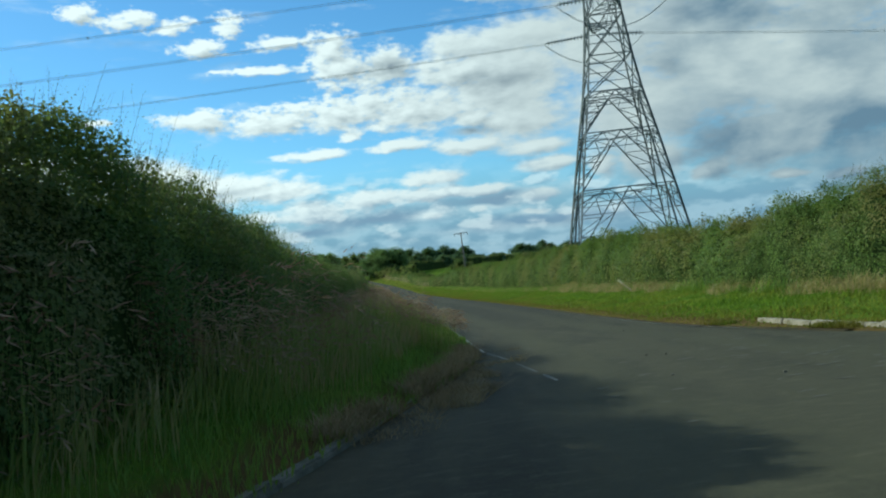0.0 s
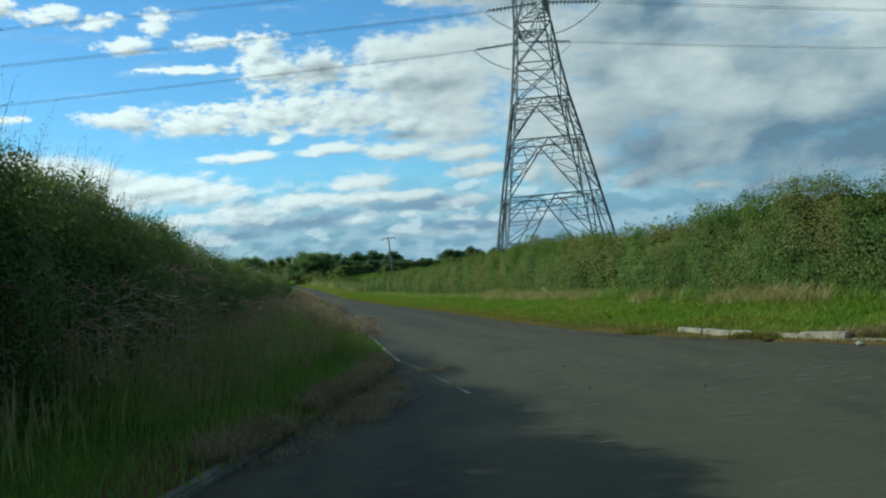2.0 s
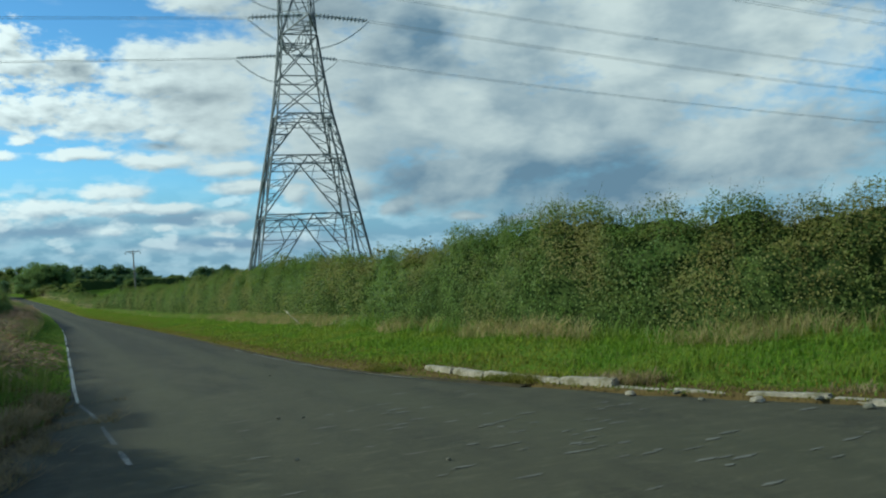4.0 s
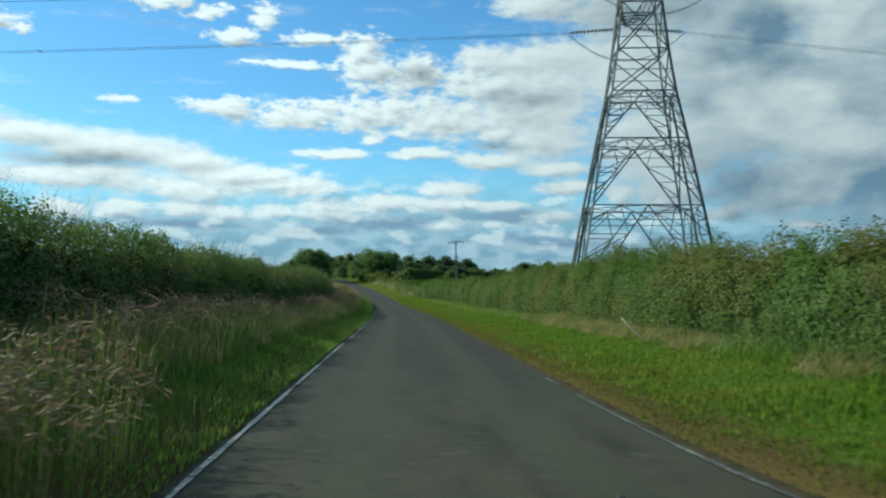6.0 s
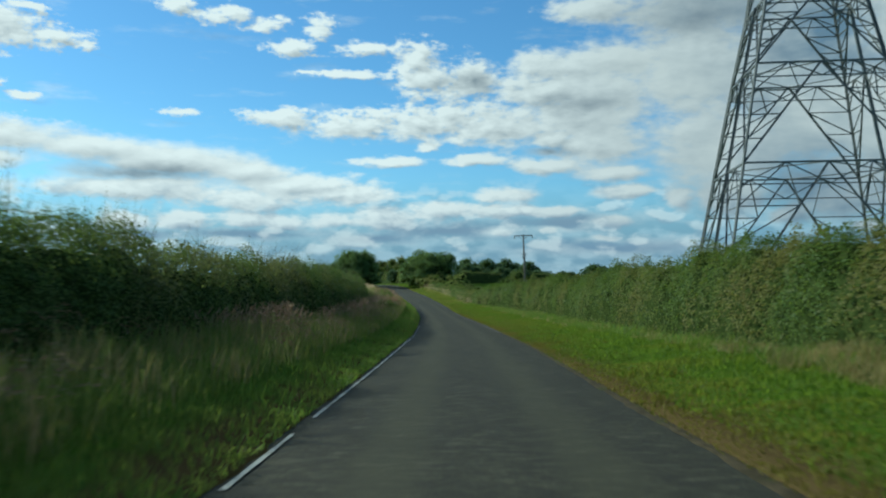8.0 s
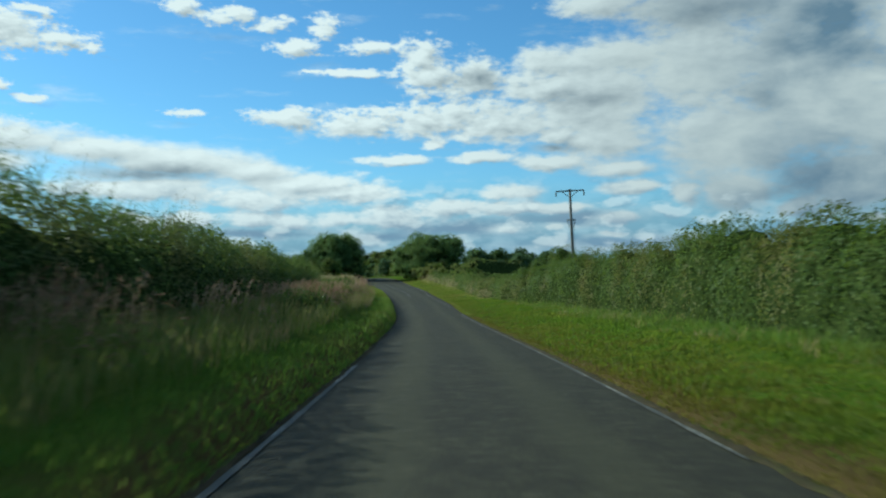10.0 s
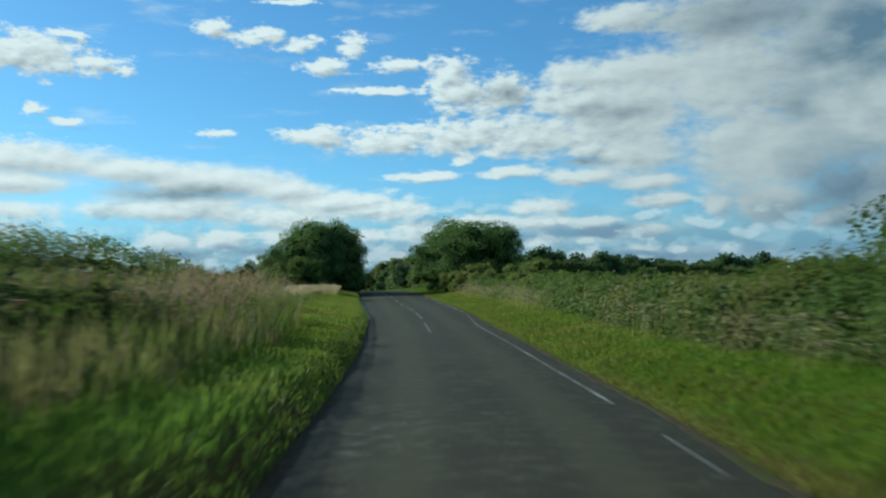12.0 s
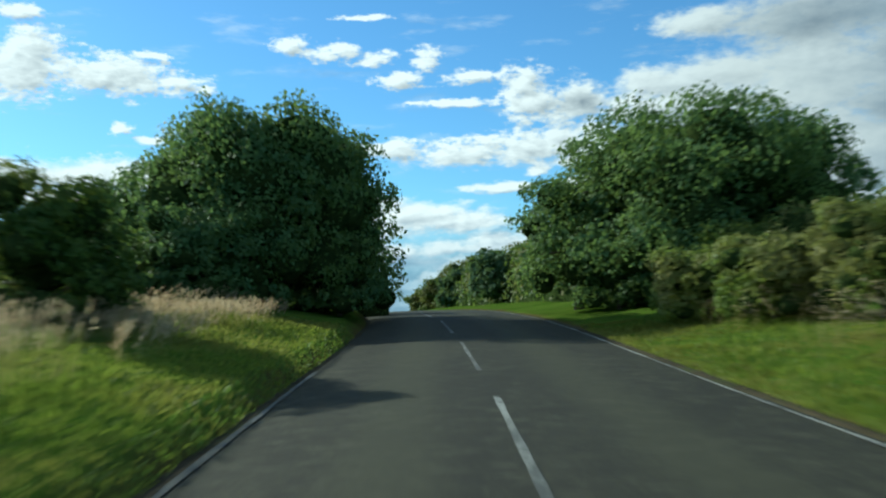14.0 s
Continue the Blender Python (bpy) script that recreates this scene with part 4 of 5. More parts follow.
def hedge(name, line, depth, bands, mat, label, seed=1, sprigs=8, lo=0.04, hi=0.97, category="hedge", tall=0.55, wild=1.0, core=0.80, wisps=(), loose=0.45, soft=0.62, crests=(), lumpy=1.0):
    """A dense core, a shell of leaves round it, band by band (from, to, leaves, sizes), and ragged shoots on top."""
    total = length_of(line)
    ob = tagged(new(name), label, category, "", "")
    s = np.linspace(0, total, max(8, int(total / 0.45)))
    th = np.linspace(0, np.pi, 13)
    S, TH = np.meshgrid(s, th, indexing="ij")
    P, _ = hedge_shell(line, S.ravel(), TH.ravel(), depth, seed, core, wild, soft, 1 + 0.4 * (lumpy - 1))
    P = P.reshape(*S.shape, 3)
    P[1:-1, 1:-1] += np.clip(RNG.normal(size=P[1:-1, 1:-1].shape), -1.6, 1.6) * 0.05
    # closed filler surface, coloured like the shaded depth behind the leaves
    add("shade_core", smooth(grid_mesh("shade_core", P[..., 0], P[..., 1], P[..., 2])), M_CORE, ob, "solid filler coloured as the shade inside the growth")
    V = []
    for s0, s1, n, size in bands:
        s = RNG.uniform(s0, min(s1, total), n)
        th = np.pi * RNG.uniform(lo, hi, n)
        C, N = hedge_shell(line, s, th, depth, seed, 1.0, wild, soft, lumpy)
        N = unit(N)
        # leaves sit on small twigs, so that they gather in tufts
        tuft = 0.13 * vnoise(s * 4.0, th * 9.0, seed, seed + 2) + 0.08 * vnoise(s * 11.0, th * 24.0, seed, seed + 4)
        C = C + N * (0.10 + tuft - 0.50 * RNG.uniform(0, 1, n) ** 1.4)[:, None] + RNG.normal(size=(n, 3)) * 0.03
        D = unit(N * 0.25 + RNG.normal(size=(n, 3)) * 0.7 + np.array([0, 0, 0.35]))
        L = RNG.uniform(*size, n)
        gap = vnoise(s * 1.5, th * 4.5, seed + 3.0, seed) + 0.6 * vnoise(s * 3.6, th * 10.0, seed + 7.0, seed)
        full = gap > RNG.uniform(-1.05, -0.3, n)
        V.append(leaves(C, D, L, L * RNG.uniform(0.62, 0.9, n), 0.25, N, loose)[full])
    # the thin upper growth, through which the sun shines
    for s0, s1, n, size in crests:
        s = RNG.uniform(s0, s1, n)
        th = np.pi * RNG.uniform(0.18, 0.80, n)
        C, N = hedge_shell(line, s, th, depth, seed, RNG.uniform(0.62, 1.08, n) ** 0.8, wild, soft, lumpy)
        C = C + RNG.normal(size=(n, 3)) * 0.05 + np.array([0, 0, 0.14]) * RNG.uniform(-1, 1, n)[:, None]
        L = RNG.uniform(*size, n)
        V.append(leaves(C, unit(RNG.normal(size=(n, 3)) + np.array([0, 0, 0.6])), L, L * RNG.uniform(0.55, 0.8, n), 0.25, unit(N) + np.array([0, 0, 0.3]), 0.8))
    # shoots that stand out of the top and the face
    SH = []
    for s0, s1, per_m, up, k, size in [(b[0], min(b[1], total), sprigs, tall, 7, (b[3][0] * 0.7, b[3][1] * 0.7)) for b in bands] + [(w[0], w[1], w[2], w[3], 10, w[4]) for w in wisps]:
        m = int((s1 - s0) * per_m)
        s = RNG.uniform(s0, s1, m)
        th = np.pi * np.clip(RNG.normal(0.5, 0.2, m), 0.12, 0.88)
        B, N = hedge_shell(line, s, th, depth, seed, 1.0, wild, soft, lumpy)
        B = B - unit(N) * 0.05
        T = unit(unit(N) * 0.3 + np.array([0.14, -0.06, 1.0]) + RNG.normal(size=(m, 3)) * 0.22)
        H = up * RNG.uniform(0.25, 1.0, m) ** 1.5 * (0.55 + 0.6 * (vnoise(s * 0.5, seed * 2.0) + 0.5))
        H = np.clip(H, 0.06, 1.3)
        f = np.linspace(0.08, 1.0, k)
        bow = np.array([0.16, -0.05, -0.05])
        C = B[:, None] + T[:, None] * (H[:, None] * f[None])[..., None] + bow * (H[:, None] * f[None] ** 2)[..., None] + RNG.normal(size=(m, k, 3)) * 0.018
        D = unit(T[:, None] * 0.8 + RNG.normal(size=(m, k, 3)) * 0.8)
        L = RNG.uniform(size[0], size[1], (m, k)) * (1.0 - 0.35 * f)
        V.append(leaves(C.reshape(-1, 3), D.reshape(-1, 3), L.ravel(), L.ravel() * 0.42))
        side = unit(np.cross(T, RNG.normal(size=(m, 3)))) * 0.003
        tip = B + T * H[:, None] + bow * H[:, None]
        SH.append(np.stack([B - side, B + side, tip + side * 0.4, tip - side * 0.4], 1))
    add("leaves", quads("leaves", np.concatenate(V)), mat, ob, "small hawthorn-like leaves", kind="stuff")
    add("shoot_growth", quads("shoot_growth", np.concatenate(SH)), M_BARK, ob, "thin brown shoots", kind="stuff")
    return ob


HEDGE_R = [(34, -14, 2.9), (22, -11.5, 2.6), (15, -8.6, 2.15), (11.2, -5.4, 1.85), (9.0, -2.3, 2.02), (7.9, 2, 2.1), (7.7, 8, 2.15), (7.8, 18, 2.3), (8.0, 30, 2.4), (8.2, 45, 2.6), (8.2, 60, 2.6),
           (7.8, 75, 2.6), (7.2, 86, 2.5), (6.2, 96, 2.35), (4.9, 104, 2.0), (3.5, 112, 1.5), (2.7, 119, 1.15), (2.2, 124, 0.9), (1.9, 127, 0.4)]
HEDGE_L = [(-40, -36, 3.0), (-22, -29, 3.0), (-13, -23, 3.0), (-9.3, -17.5, 2.8), (-7.7, -12.5, 2.72), (-6.9, -8.5, 2.66), (-6.3, -3.5, 2.52), (-6.4, 2, 2.3), (-6.45, 8, 2.2), (-6.45, 20, 2.15), (-6.5, 35, 2.25),
           (-6.5, 50, 2.35), (-6.6, 65, 2.4), (-7.0, 78, 2.3), (-7.7, 88, 2.3), (-8.6, 98, 2.2), (-9.5, 107, 2.1), (-10.5, 115, 2.0), (-11.6, 122, 1.85), (-12.6, 130, 1.75), (-13.7, 137, 1.5), (-14.8, 143, 1.1), (-15.6, 148, 0.5)]
hedge("hedge", HEDGE_R, 1.05, ((6, 25, 12000, (0.038, 0.070)), (25, 40, 56000, (0.037, 0.065)), (40, 75, 54000, (0.053, 0.092)), (75, 158, 66000, (0.064, 0.108))), M_HEDGE, "dense green hawthorn hedge with ragged top along the verge", seed=2, sprigs=16, lo=0.38, hi=0.999, tall=0.36, loose=0.36, lumpy=1.3, core=0.78, wisps=((25, 62, 30, 0.5, (0.03, 0.055)), (62, 130, 20, 0.36, (0.04, 0.065))))
hedge("hedge", HEDGE_L, 1.05, ((30, 36, 4000, (0.05, 0.09)), (36, 40, 22000, (0.042, 0.075)), (40, 48, 62000, (0.038, 0.068)), (48, 58, 40000, (0.036, 0.065)), (58, 92, 52000, (0.050, 0.086)), (92, 203, 68000, (0.064, 0.110))), M_HEDGE_DARK, "shaded dark green hedge on the grass bank", seed=5, sprigs=16, lo=0.001, hi=0.80, tall=0.42, wisps=((40, 60, 80, 0.7, (0.024, 0.044)), (60, 68, 30, 0.5, (0.035, 0.06)), (68, 135, 52, 0.85, (0.035, 0.06))), soft=0.82, core=0.57, crests=((37, 60, 42000, (0.034, 0.060)), (60, 100, 20000, (0.048, 0.085)), (100, 178, 32000, (0.058, 0.100))))

SCRUB_R = [(2.5, 119.5, 1.0), (1.9, 125, 1.05), (1.3, 131, 1.0), (0.8, 138, 1.0), (0.3, 146, 1.05), (-0.6, 154, 0.85), (-1.4, 161, 0.85), (-2.4, 168, 0.9), (-3.6, 175, 1.1)]
hedge("hedge", SCRUB_R, 1.2, ((0, 60, 32000, (0.065, 0.12)),), M_BUSH, "loose low hedge of bramble and hawthorn beside the verge", seed=9, sprigs=12, lo=0.25, hi=0.999, tall=0.22, wild=1.1)
SCRUB_L = [(-14.2, 139, 0.7), (-16.6, 148, 0.85), (-18.0, 160, 1.1), (-19.2, 170, 1.2), (-20.5, 177, 1.6), (-22.5, 185, 2.5), (-26, 200, 2.2)]
hedge("hedge", SCRUB_L, 1.3, ((0, 70, 30000, (0.07, 0.13)),), M_HEDGE_DARK, "low shaded scrub along the field edge", seed=12, sprigs=14, lo=0.001, hi=0.80, tall=0.45, wild=2.0)

WEED_BED = [(float(left(y)) - u, y, h) for y, u, h in ((80, 2.5, 0.4), (88, 2.6, 0.75), (96, 2.7, 0.9), (104, 2.9, 0.95), (112, 3.0, 0.9), (120, 3.2, 0.8), (128, 3.4, 0.55))]
hedge("weed_bed", WEED_BED, 0.75, ((0, 50, 24000, (0.06, 0.11)),), M_BUSH, "dense waist-high nettles and weeds before the hedge", seed=27, sprigs=14, lo=0.001, hi=0.85, category="weeds", tall=0.45, wild=1.8, core=0.7)

# ---------------------------------------------------------------- trees and bushes


def tree(name, x, y, height, lobes, n, label, leaf=(0.11, 0.18), mat=None, trunk=0.28, limbs=7, seed=1, category="tree", group="", sink=0.0, core=0.58):
    """Trunk, limbs and a crown of leafy lobes (dx, dy, z, rx, rz)."""
    rng = np.random.default_rng(seed)
    z0 = float(ground(x, y)) - sink
    ob = tagged(new(name), label, category, group)
    ob.matrix_world = pose(x, y, z0)
    top = height * 0.72
    bend = rng.normal(size=2) * 0.2
    spine = [(bend[0] * f * f * 2, bend[1] * f * f * 2, -0.2 + (top + 0.2) * f) for f in np.linspace(0, 1, 7)]
    add("trunk", tube("trunk", spine, [trunk * (1.25 if i == 0 else 1 - 0.8 * i / 6) for i in range(7)], 10), M_BARK, ob)
    for k in range(limbs):
        lb = lobes[k % len(lobes)]
        f = 0.25 + 0.5 * (k / max(1, limbs - 1))
        i = int(f * 6)
        a = Vector(spine[i])
        e = Vector((lb[0], lb[1], max(lb[2], a.z + 0.3)))
        mid = a.lerp(e, 0.5) + Vector((0, 0, 0.15 * height * 0.3))
        add("limb", tube("limb", [a, a.lerp(mid, 0.6), mid, e], [trunk * 0.42, trunk * 0.33, trunk * 0.24, trunk * 0.08], 7), M_BARK, ob)
    # clumps: each lobe breaks up into smaller ones, whose leaves hang over one another
    C, R, O = [], [], []
    for dx, dy, z, rx, rz in lobes:
        m = max(8, int(11 * rx))
        d = unit(rng.normal(size=(m, 3)))
        d[:, 2] = np.abs(d[:, 2]) * 0.95 - 0.22
        C.append(np.array([dx, dy, z]) + d * np.array([rx, rx, rz]) * rng.uniform(0.62, 0.95, m)[:, None])
        R.append(rng.uniform(0.26, 0.46, m) * min(rx, rz) + 0.10)
        O.append(d)
    C, R, O = np.concatenate(C), np.concatenate(R), np.concatenate(O)
    w = R ** 2
    pick = rng.choice(len(C), size=n, p=w / w.sum())
    d = unit(rng.normal(size=(n, 3)) + O[pick] * 0.9 + np.array([0, 0, 0.25]))
    r = R[pick] * np.clip(rng.normal(0.92, 0.16, n), 0.3, 1.35)
    P = C[pick] + d * r[:, None] * np.array([1, 1, 0.8])
    keep = P[:, 2] > 0.12
    P, d = P[keep], d[keep]
    D = unit(d * 0.3 + rng.normal(size=P.shape) * 0.5 + np.array([0, 0, -0.2]))
    L = rng.uniform(*leaf, len(P))
    add("crown", quads("crown", leaves(P, D, L, L * rng.uniform(0.55, 0.8, len(P)), 0.25, d, 0.45)), mat or M_TREE, ob, "dense crown of small dark green leaves")
    # filler lumps that close the crown, coloured like its shaded depth
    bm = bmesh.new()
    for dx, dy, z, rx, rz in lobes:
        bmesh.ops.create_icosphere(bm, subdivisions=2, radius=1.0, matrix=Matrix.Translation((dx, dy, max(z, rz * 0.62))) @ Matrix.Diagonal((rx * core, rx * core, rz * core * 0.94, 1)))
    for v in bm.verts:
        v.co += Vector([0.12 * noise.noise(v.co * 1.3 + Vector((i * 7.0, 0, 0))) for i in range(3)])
    add("shade_core", from_bm("shade_core", bm), M_CORE, ob, "solid filler coloured as the shade inside the crown")
    return ob


def dome(rx, h, k, seed, lean=0.0):
    """Lobes that fill a broad dome with a skirt down to the ground."""
    rng = np.random.default_rng(seed)
    out = [(0, 0, h * 0.48, rx * 0.72, h * 0.42)]
    skirt = max(5, int(k * 0.55))
    for i in range(skirt):
        a = 2 * math.pi * (i + rng.uniform(-0.25, 0.25)) / skirt
        s = rng.uniform(0.30, 0.42) * rx
        out.append((0.68 * rx * math.cos(a), 0.68 * rx * math.sin(a), h * rng.uniform(0.13, 0.24), s, min(s, h * 0.24)))
    for i in range(k):
        a = 2.39996 * i + rng.uniform(-0.35, 0.35)
        f = (i + 0.5) / k
        z = h * (0.30 + 0.53 * f)
        rad = rx * math.sqrt(max(0.04, 1 - ((z / h - 0.28) / 0.74) ** 2)) * 0.66
        s = rng.uniform(0.32, 0.43) * rx
        out.append((rad * math.cos(a) + lean * f, rad * math.sin(a), z, s, min(s * 0.9, h * 0.26)))
    return out


tree("tree", -18.6, 189.6, 7.0, dome(4.25, 6.35, 21, 3), 41000, "broad dark green tree shading the lane", leaf=(0.12, 0.215), core=0.64, seed=3, trunk=0.34)
tree("tree", -5.0, 192.5, 7.0, dome(5.3, 6.45, 18, 8, lean=0.9), 45000, "wide spreading dark green tree at the verge", leaf=(0.12, 0.215), core=0.55, seed=4, trunk=0.36)
tree("tree", -8.7, 192.6, 4.6, dome(2.3, 4.7, 8, 21), 11000, "smaller dark tree crowding a larger one", seed=14, trunk=0.18)
tree("tree", -22.0, 189.0, 4.4, dome(2.7, 4.5, 9, 25), 14000, "dark lower tree joined to a broad crown", seed=24, trunk=0.2)
tree("tree", -19.1, 186.0, 3.2, dome(2.1, 3.3, 9, 27), 13000, "green lower tree in front of a broad crown", seed=28, trunk=0.16)
tree("bush", -17.4, 175.6, 2.9, dome(1.5, 2.9, 8, 31), 8000, "rounded green bush below a tree", seed=15, leaf=(0.09, 0.15), mat=M_BUSH, trunk=0.10, limbs=4, category="bush")
tree("bush", -24.2, 187.0, 2.8, dome(2.2, 2.8, 9, 32), 7000, "shaded hawthorn bush in the field hedge", seed=16, leaf=(0.09, 0.16), mat=M_HEDGE_DARK, trunk=0.10, limbs=4, category="bush")
tree("bush", 7.8, 124.4, 3.7, dome(2.2, 3.5, 8, 33), 10000, "ragged hawthorn bush beside the wooden pole", seed=17, leaf=(0.09, 0.15), mat=M_BUSH, trunk=0.13, limbs=5, category="bush")
for k, (bx, by, r, h) in enumerate(((-5.9, 183.2, 1.3, 1.9), (-5.0, 180.6, 1.2, 1.75), (-3.5, 178.9, 1.3, 2.4), (-3.0, 175.6, 1.4, 1.7), (-0.9, 172.6, 1.5, 1.5), (-0.2, 168.8, 1.4, 1.2), (0.6, 181.0, 2.2, 2.4), (-3.7, 187.5, 1.8, 2.6))):
    tree("bush", bx, by, h, dome(r, h, 6, 40 + k), 4800, "sunlit yellowish green bush in front of a tree", seed=50 + k, leaf=(0.09, 0.16), mat=M_BUSH_LIT, trunk=0.08, limbs=3, category="bush", group="bushes under the tree")
SCRUB = [(1.6, 129.5, 1.0, 0.95), (1.2, 134.0, 1.2, 0.95), (2.6, 138.5, 1.4, 1.25), (0.7, 142.0, 1.0, 0.95), (0.2, 147.5, 1.4, 1.3), (1.9, 151.0, 1.6, 1.4), (-0.9, 155.5, 1.1, 1.0), (-0.4, 159.5, 1.4, 1.35), (-1.6, 164.0, 1.1, 1.1), (0.4, 166.0, 1.6, 1.6)]
for k, (bx, by, r, h) in enumerate(SCRUB):
    tree("bush", bx, by, h, dome(r, h, 6, 160 + k), 4400, "uneven green bush standing out of the low hedge", seed=170 + k, leaf=(0.07, 0.13), mat=(M_BUSH, M_BUSH_LIT, M_HEDGE_DARK)[k % 3], trunk=0.07, limbs=3, category="bush", group="bushes in the low hedge")
tree("bush", -7.5, 190.6, 2.3, dome(1.5, 2.3, 6, 38), 5000, "dark bush under the spreading tree", seed=63, leaf=(0.09, 0.16), trunk=0.08, limbs=3, category="bush")
tree("bush", -5.9, 189.6, 2.4, dome(1.5, 2.4, 6, 39), 5000, "dark bush under the spreading tree", seed=64, leaf=(0.09, 0.16), trunk=0.08, limbs=3, category="bush")
tree("bush", -15.9, 188.6, 2.6, dome(1.5, 2.6, 6, 36), 6000, "dark bush under the spreading tree", seed=61, leaf=(0.09, 0.16), trunk=0.08, limbs=3, category="bush")
tree("bush", -17.0, 194.5, 3.0, dome(1.8, 3.0, 6, 37), 6000, "dark bush under the spreading tree", seed=62, leaf=(0.09, 0.16), trunk=0.08, limbs=3, category="bush")
HEDGE_FAR = [(-7.8, 199, 3.2), (-9.5, 206, 3.4), (-12.0, 214, 2.8), (-15.5, 224, 2.2), (-18.5, 232, 1.2)]
hedge("hedge", HEDGE_FAR, 1.5, ((0, 40, 9000, (0.18, 0.30)),), M_BUSH, "tall sunlit hedgerow beyond the brow of the lane", seed=15, sprigs=8, lo=0.25, hi=0.999, tall=0.6)
HEDGE_FIELD = [(0.5, 196, 2.6), (6, 201, 2.0), (14, 208, 1.9), (24, 218, 1.9), (34, 240, 2.0), (60, 268, 2.6), (110, 296, 3.0), (200, 330, 3.0)]
hedge("hedge", HEDGE_FIELD, 1.6, ((0, 260, 14000, (0.20, 0.36)),), M_HEDGE_DARK, "dark field hedge behind the lane", seed=17, sprigs=6, lo=0.25, hi=0.999, tall=0.6)
HEDGE_BACK = [(-16.5, 198, 2.6), (-22, 203, 2.4), (-32, 208, 2.0), (-60, 214, 1.8), (-120, 225, 2.0)]
hedge("hedge", HEDGE_BACK, 1.3, ((0, 120, 9000, (0.18, 0.30)),), M_HEDGE_DARK, "low dark hedge across the far field", seed=19, sprigs=4, lo=0.2, hi=0.999, tall=0.4)
# rows of trees and hedgerow beyond
ROW = [(3.2, 203, 4.2, 2.5), (10.0, 205, 3.3, 2.2), (14.0, 209, 2.8, 2.4), (19.0, 216, 2.7, 2.5), (25.0, 222, 2.5, 2.4), (-12.6, 213, 3.1, 1.9), (-16.4, 225, 2.5, 1.8)]
for k, (tx, ty, h, r) in enumerate(ROW):
    tree("tree", tx, ty, h, dome(r, h, 8, 70 + k), 3600, "dark green hedgerow tree behind the lane", seed=80 + k, leaf=(0.24, 0.38), mat=M_TREE_HAZY, trunk=0.2, limbs=4, group="hedgerow trees")
FAR = [(4, 300, 9.8, 5.2), (11, 296, 9.2, 4.8), (17, 305, 9.6, 5.0), (23, 300, 8.4, 4.6), (38, 262, 5.6, 4.5), (46, 268, 5.8, 5.0), (55, 270, 5.0, 4.5), (64, 276, 5.4, 5.0), (75, 280, 5.8, 5.5), (88, 288, 5, 5), (100, 292, 5.4, 5.5)]
for k, (tx, ty, h, r) in enumerate(FAR):
    tree("tree", tx, ty, h, dome(r, h, 8, 110 + k), 3400, "distant dark tree on the field boundary", seed=120 + k, leaf=(0.40, 0.65), mat=M_TREE_HAZY, trunk=0.25, limbs=3, group="distant trees")

BEND = [(-13.5, 268, 9.2, 3.8), (-16.8, 272, 9.3, 3.6), (-20.0, 276, 8.8, 3.4), (-23.5, 281, 8.6, 3.4), (-26.6, 283, 6.4, 2.8), (-29.2, 286, 4.6, 2.4)]
for k, (tx, ty, h, r) in enumerate(BEND):
    tree("tree", tx, ty, h, dome(r, h, 9, 140 + k), 4200, "sunlit green tree beyond the bend of the lane", seed=150 + k, leaf=(0.26, 0.40), mat=M_BUSH, trunk=0.22, limbs=4, group="trees beyond the bend")

# ---------------------------------------------------------------- grass


def scatter(n, y0, y1, u0, u1, side, power=1.0):
    y = RNG.uniform(y0, y1, n)
    u = u0 + (u1 - u0) * RNG.uniform(0, 1, n) ** power
    x = right(y) + u if side > 0 else left(y) - u
    return np.stack([x, y, ground(x, y) - 0.01], -1), u


def keep_patchy(B, scale, level, seed):
    return vnoise(B[:, 0] * scale, B[:, 1] * scale, seed, seed) > level


def turf(name, n, y0, y1, u0, u1, side, h, w, mat, label, power=1.0, lean=0.5, level=-1.0):
    B, u = scatter(n, y0, y1, u0, u1, side, power)
    if level > -1:
        m = keep_patchy(B, 0.8, level, 4)
        B, u = B[m], u[m]
    H = RNG.uniform(*h, len(B)) * (0.75 + 0.35 * vnoise(B[:, 0] * 1.1, B[:, 1] * 1.1, 2)) * (0.55 + 0.45 * ease((u + 0.15) / 0.8))
    return add(name, quads(name, blades(B, H, RNG.uniform(*w, len(B)), lean)), mat, None, label, "grass", "", "stuff")


turf("verge_grass", 78000, -9, 70, 0.45, 5.2, 1, (0.07, 0.16), (0.015, 0.033), M_GRASS, "short bright green grass of the verge", power=0.8)
turf("verge_grass", 35000, 70, 122, 0.30, 4.6, 1, (0.07, 0.16), (0.020, 0.040), M_GRASS, "short bright green grass of the verge", power=0.85)
turf("verge_grass", 40000, 120, 184, 0.0, 4.4, 1, (0.07, 0.16), (0.020, 0.040), M_GRASS_DRY, "short yellowish green grass of the open verge", power=0.85)
turf("dry_grass", 58000, -8, 150, -0.10, 1.75, 1, (0.05, 0.13), (0.014, 0.029), M_EDGE, "yellowing dry grass along the road edge", power=1.1)
turf("dry_grass", 24000, 48, 106, 0.2, 2.5, 1, (0.05, 0.12), (0.016, 0.030), M_EDGE, "yellowing dry grass along the road edge", power=1.2, level=-0.35)
turf("dry_grass", 14000, 148, 186, 0.1, 3.0, 1, (0.06, 0.15), (0.016, 0.030), M_EDGE, "yellowing dry grass along the road edge", power=0.9, level=-0.3)
turf("dry_grass", 24000, -6, 40, 3.1, 4.6, 1, (0.12, 0.60), (0.008, 0.016), M_STRAW, "straw-coloured dead grass under the hedge", lean=1.3, level=0.08)
